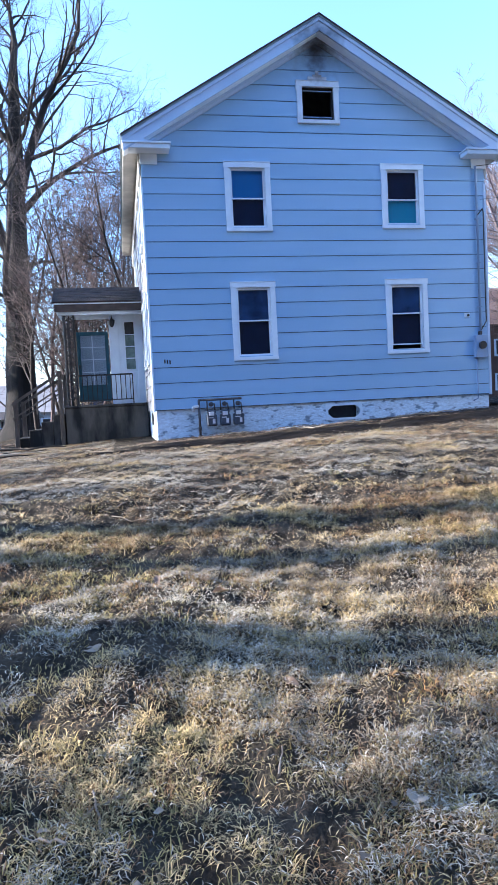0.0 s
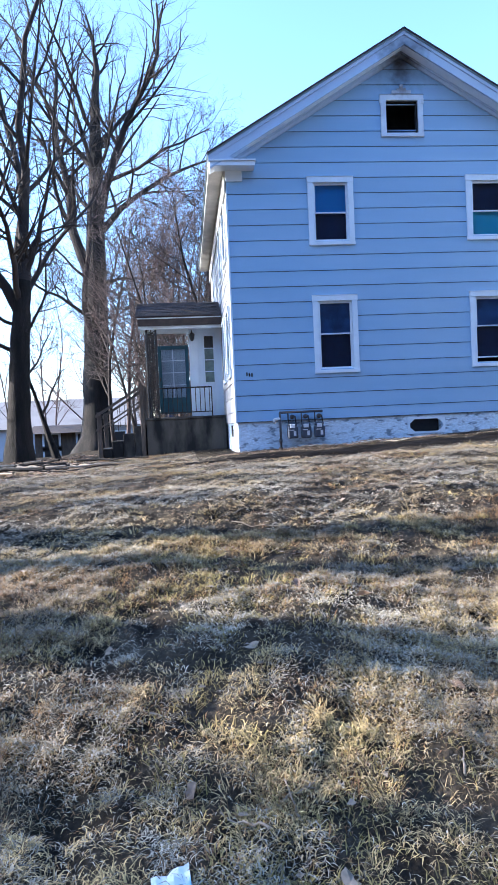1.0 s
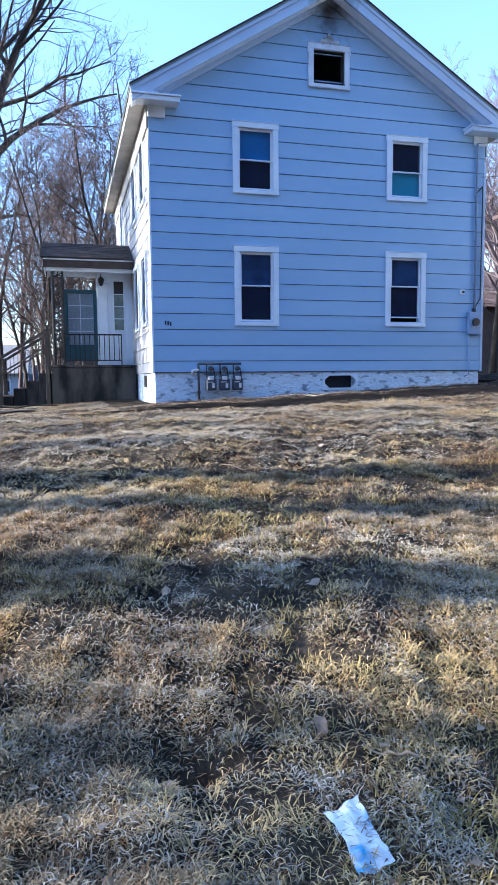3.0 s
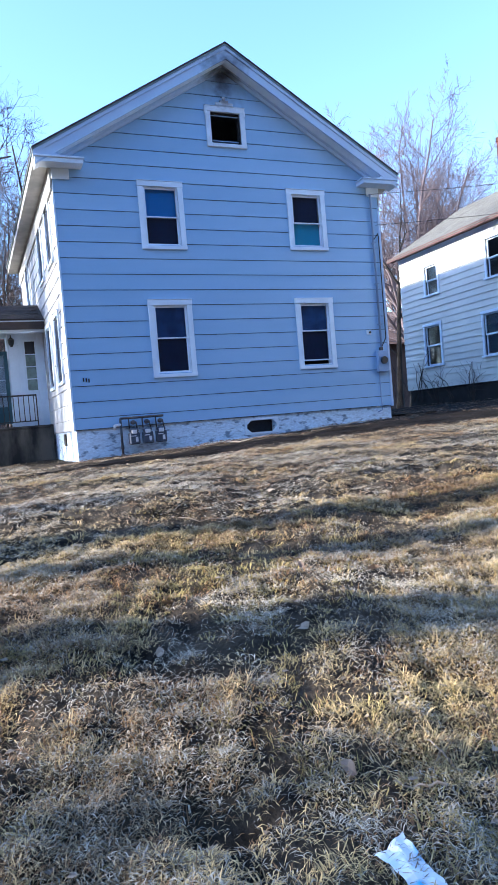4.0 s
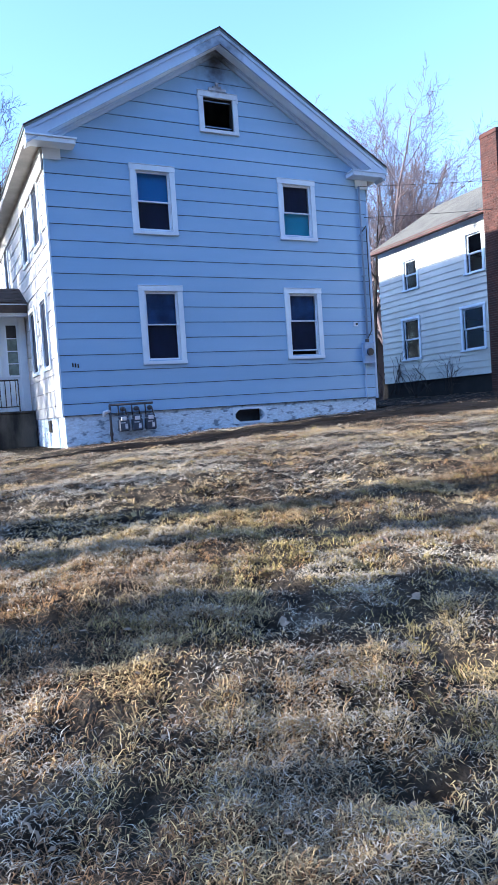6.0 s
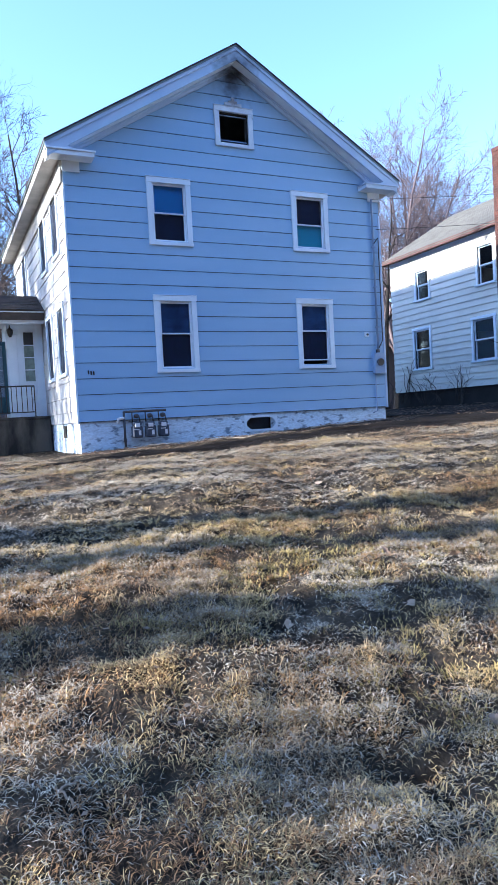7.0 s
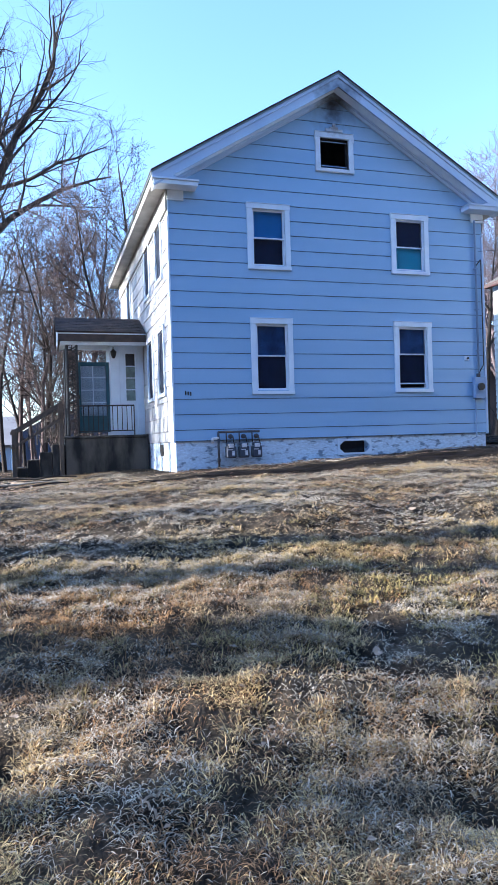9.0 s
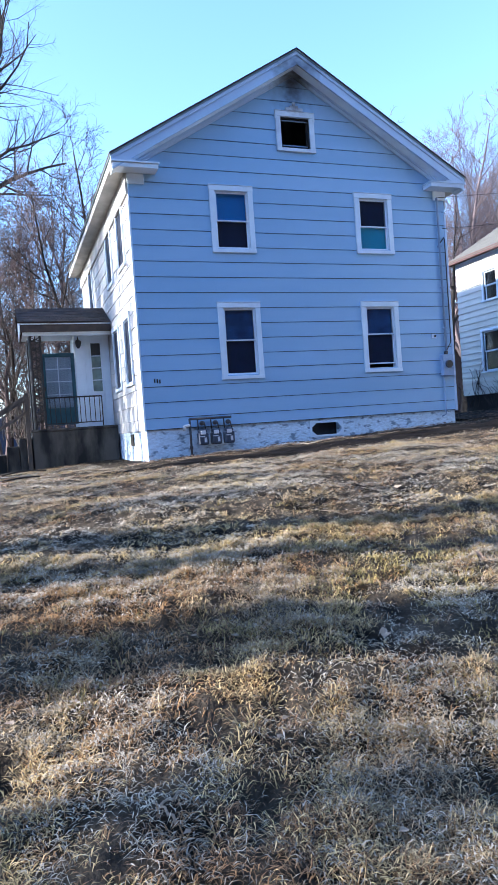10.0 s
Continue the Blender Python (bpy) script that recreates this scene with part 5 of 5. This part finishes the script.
def bare(x, y):
    """Where the turf is worn to soil: along the foundation and in scattered patches."""
    edge = y + 0.22 * np.sin(1.3 * x) + 0.10 * np.sin(4.7 * x + 1)
    strip = np.where(x > -1, np.interp(edge, [-5.2, -4.3, -1.8, -1.3, -0.5, -0.3], [1, 0.05, 0.02, 0.10, 0.12, 0.05]), 1.0)
    strip = np.where((x > 6.5) & (edge > -4.8), np.minimum(strip, 0.03), strip)
    red = 1 - 0.8 * np.exp(-(((x - 4.6) / 1.6) ** 2 + ((y + 6.4) / 0.7) ** 2))
    return strip * red * np.clip(np.interp(y, [-12.0, -10.5], [0.86, 1.15]) + 1.0 * patch_noise(x, y, 9, 3.4) + 0.8 * patch_noise(x, y, 19, 9.0), 0.28, 1)


def kind_rule(seed, scale, bias):
    """A share of the turf that comes in patches with ragged edges."""
    return lambda x, y: np.clip(0.45 + 1.3 * patch_noise(x, y, seed, scale) + 0.55 * patch_noise(x, y, seed + 50, scale * 3) + 0.75 * patch_noise(x, y, seed + 80, scale * 9) + bias, 0.06, 1) * bare(x, y)


def rust_rule(bias):
    base = kind_rule(4, 1.3, bias)
    spots = ((-1.9, -12.05, 0.42), (-2.65, -11.95, 0.45), (-2.3, -13.8, 0.35), (-3.1, -14.2, 0.4), (1.2, -11.4, 0.6))
    return lambda x, y: np.clip(base(x, y) + sum(1.3 * np.exp(-((x - a) ** 2 + (y - b) ** 2) / (r * r)) for a, b, r in spots), 0, 1)


def bleached_rule(bias):
    """Bleached turf, thinner on the western half of the near lawn."""
    base = kind_rule(2, 1.5, bias)
    return lambda x, y: base(x, y) * np.where(y < -12.3, np.interp(x, [-3.0, -1.2, 0.0], [0.55, 0.95, 1.0]), 1.0)


NEAR, MID, FAR = (-3.8, 2.3, -14.8, -11.2), (-4.9, 8.0, -11.2, -5.5), (-8.0, 12.0, -5.5, 3.8)
for k, (zone, n, L, wd, nt, flat, gold) in enumerate(((NEAR, 0.62, 0.040, 0.0042, 1.5, 1.40, 0.12), (MID, 0.68, 0.046, 0.0078, 0.22, 1.45, -0.45), (FAR, 0.42, 0.055, 0.016, 0.08, 1.45, -0.55))):
    s = 10 * k
    blades("bleached_grass", int(520000 * n), zone, L, wd, flat + 0.1, GREYGRASS, "flattened bleached dead grass", 41 + s, bleached_rule((0.08, 0.34, 0.22)[k]), plain=True, bent=k == 0)
    blades("straw_grass", int(400000 * n), zone, L, wd, flat, STRAW, "dry straw-coloured lawn grass", 40 + s, kind_rule(1, 1.9, gold), plain=True, bent=k == 0)
    blades("brown_grass", int(220000 * n), zone, L, wd, flat, RUSTGRASS, "short rusty brown grass", 45 + s, rust_rule((-0.25, -0.18, 0.1)[k]), plain=True, bent=k == 0)
    blades("straw_tufts", int(60000 * nt), zone, L * 1.35, wd * 0.9, 1.12, STRAW, "upright tufts of dry straw grass", 44 + s, kind_rule(1, 1.9, gold - 0.1), 0.05 + 0.02 * k, 28)
    blades("olive_grass", int(90000 * nt), zone, L * 1.1, wd * 0.9, 1.10, GREENGRASS, "short olive winter grass", 42 + s, kind_rule(3, 1.2, (0.20, -0.70, -0.8)[k]), 0.06 + 0.02 * k, 24)
    blades("rusty_grass", int(50000 * nt), zone, L * 1.2, wd * 0.9, 1.15, RUSTGRASS, "rusty brown tufts of grass", 43 + s, rust_rule(-0.25), 0.06 + 0.02 * k, 24)

for k, zone in enumerate(((-16.0, -3.8, -17.5, -5.5), (2.3, 12.0, -17.5, -11.2), (-3.8, 2.3, -17.5, -14.8), (8.0, 14.0, -11.2, -5.5), (-16.0, -8.0, -5.5, 9.0))):
    n = int((zone[1] - zone[0]) * (zone[3] - zone[2]) * 450)
    blades("rough_grass", n, zone, 0.09, 0.026, 1.3, STRAW if k % 2 else GREYGRASS, "dry matted grass at the lawn's margins", 90 + k, kind_rule(1 + k % 2, 1.7, 0.3), plain=True)

# ---- litter on the lawn ----
rng = random.Random(77)
me_leaf = []
for k in range(4):
    bm = bmesh.new()
    pts = []
    for i in range(9):
        a = i * math.tau / 9
        r = 0.019 * (1 + 0.35 * math.cos(2 * a) + rng.uniform(-0.25, 0.25))
        pts.append(bm.verts.new((r * math.cos(a) * 1.3, r * math.sin(a), rng.uniform(0, 0.014))))
    c = bm.verts.new((0, 0, 0.004))
    for i in range(9):
        bm.faces.new((c, pts[i], pts[(i + 1) % 9]))
    me = bpy.data.meshes.new("dead_leaf")
    bm.to_mesh(me)
    bm.free()
    me.materials.append(PALE_LEAF if k % 2 else LEAF)
    me_leaf.append(me)
for k in range(170):
    y = -15.0 + 12 * rng.random() ** 1.4
    x = rng.uniform(-5.0, 2.5) if y < -11 else rng.uniform(-8, 7)
    ob = new("dead_leaf", me_leaf[k % 4])
    s = rng.uniform(0.6, 1.5)
    ob.matrix_basis = Matrix.Translation((x, y, float(ground_z(x, y)) + 0.018)) @ Euler((rng.uniform(-0.5, 0.5), rng.uniform(-0.5, 0.5), rng.uniform(0, 6.3))).to_matrix().to_4x4() @ Matrix.Scale(s, 4)
    tagged(ob, "curled pale dead leaf on grass" if k % 2 else "curled brown dead leaf on grass", "leaf", "leaves on the lawn")

bm = bmesh.new()
nu, nv = 16, 8
grid = []
for i in range(nu):
    row = []
    for j in range(nv):
        u, v = i / (nu - 1), j / (nv - 1)
        x, y = -1.30 + (v - 0.5) * 0.105 + 0.02 * (u - 0.5), -14.135 - u * 0.18 + 0.02 * v
        row.append(bm.verts.new((x, y, float(ground_z(x, y)) + 0.022 + 0.010 * math.sin(9 * u + 5 * v) * math.cos(7 * v - 3 * u) + rng.uniform(-0.004, 0.004))))
    grid.append(row)
for a, b in zip(grid, grid[1:]):
    for j in range(nv - 1):
        bm.faces.new((a[j], a[j + 1], b[j + 1], b[j]))
wrapper = part("paper_wrapper", bm, PAPER, None, "crumpled white and blue wrapper lying on grass", "litter")


def stick(name, x, y, az, length, r, material, label, lift=0.02, group=""):
    w = Wood(int(abs(x * 1000 + y * 77)) % 9999)
    t = thing(name, (x, y, float(ground_z(x, y))), label, "branch", group)
    d = (math.cos(radians(az)), math.sin(radians(az)))
    pts = []
    for k in range(7):
        px, py = x + d[0] * length * k / 6 + rng.uniform(-1, 1) * 0.03 * length, y + d[1] * length * k / 6 + rng.uniform(-1, 1) * 0.03 * length
        pts.append((px, py, float(ground_z(px, py)) + r * 0.8 + lift * rng.random()))
    w.limb(pts, np.linspace(r, r * 0.45, 7), 6)
    w.mesh("stem", material, t)


for k in range(26):
    x, y = rng.uniform(-7.5, -3.3), rng.uniform(-3.5, 4.0)
    stick("fallen_branch", x, y, rng.uniform(-25, 25) + 180 * (k % 2), rng.uniform(0.8, 2.6), rng.uniform(0.015, 0.06), BARK if k % 4 else STICK, "fallen dead branch lying at the lawn's edge", 0.06, "fallen branches by the maples")
for x, y, az, L in ((3.0, -1.55, 12, 0.7), (3.1, -1.62, -20, 0.5), (2.6, -1.35, 5, 0.6), (3.9, -1.1, 15, 0.9), (1.35, -0.75, 2, 0.7), (5.6, -0.8, 4, 0.8), (6.4, -0.7, 8, 0.9)):
    stick("wood_lath", x, y, az, L, 0.022, STICK, "pale split lath lying on bare soil", 0.03, "debris along the foundation")
for x, y, az, L in ((-0.9, -10.95, -25, 0.45), (-0.95, -10.8, 40, 0.3), (-0.98, -13.9, 30, 0.16), (-0.92, -13.95, 100, 0.14), (-1.02, -14.0, 160, 0.15), (-0.88, -13.85, 60, 0.12), (-2.72, -13.6, 20, 0.10), (-2.68, -13.65, 120, 0.09), (0.1, -12.9, -30, 0.2), (-0.35, -13.85, 70, 0.12)):
    stick("dry_stalk", x, y, az, L, 0.005, PALE_LEAF, "pale broken stalk on grass", 0.02, "stalks on the lawn")


def litter(name, n, x0, x1, y0, y1, size, material, label, seed):
    """Fallen leaves too many to count, as one mesh of small bent quads."""
    r = np.random.default_rng(seed)
    x, y = r.uniform(x0, x1, n), r.uniform(y0, y1, n)
    keep = ~((x > -0.05) & (x < W + 0.05) & (y > 0.0)) & ~((x > -4.0) & (x < 0.2) & (y > PY - 0.1))
    x, y = x[keep], y[keep]
    n = len(x)
    z = ground_z(x, y) + 0.015 + 0.03 * (x > 9.1)
    a = r.uniform(0, math.tau, n)
    sz = size * r.uniform(0.5, 1.4, n)
    P = np.empty((n, 4, 3))
    for k in range(4):
        b = a + k * math.pi / 2 + r.normal(0, 0.3, n)
        q = sz * r.uniform(0.6, 1.1, n)
        P[:, k] = np.stack([x + q * np.cos(b), y + q * np.sin(b), z + r.uniform(0, 0.5, n) * sz], 1)
    me = bpy.data.meshes.new(name)
    me.from_pydata(P.reshape(-1, 3).tolist(), [], np.arange(n * 4).reshape(-1, 4).tolist())
    me.materials.append(material)
    tagged(new(name, me), label, "leaves", kind="stuff")


litter("leaf_litter", 2600, -0.5, 9.2, -1.7, 0.0, 0.03, LEAF, "dark dead leaves along the foundation", 61)
litter("leaf_litter", 2600, 8.9, 14.0, -7.0, 9.0, 0.04, LEAF, "dead leaves strewn over the driveway", 62)
litter("leaf_litter", 5000, -11.0, -3.0, -5.0, 9.0, 0.05, LEAF, "brown dead leaves under the maples", 63)
litter("leaf_litter", 1800, -5.0, 5.5, -14.8, -4.0, 0.018, PALE_LEAF, "scraps of pale dead leaf in the grass", 64)
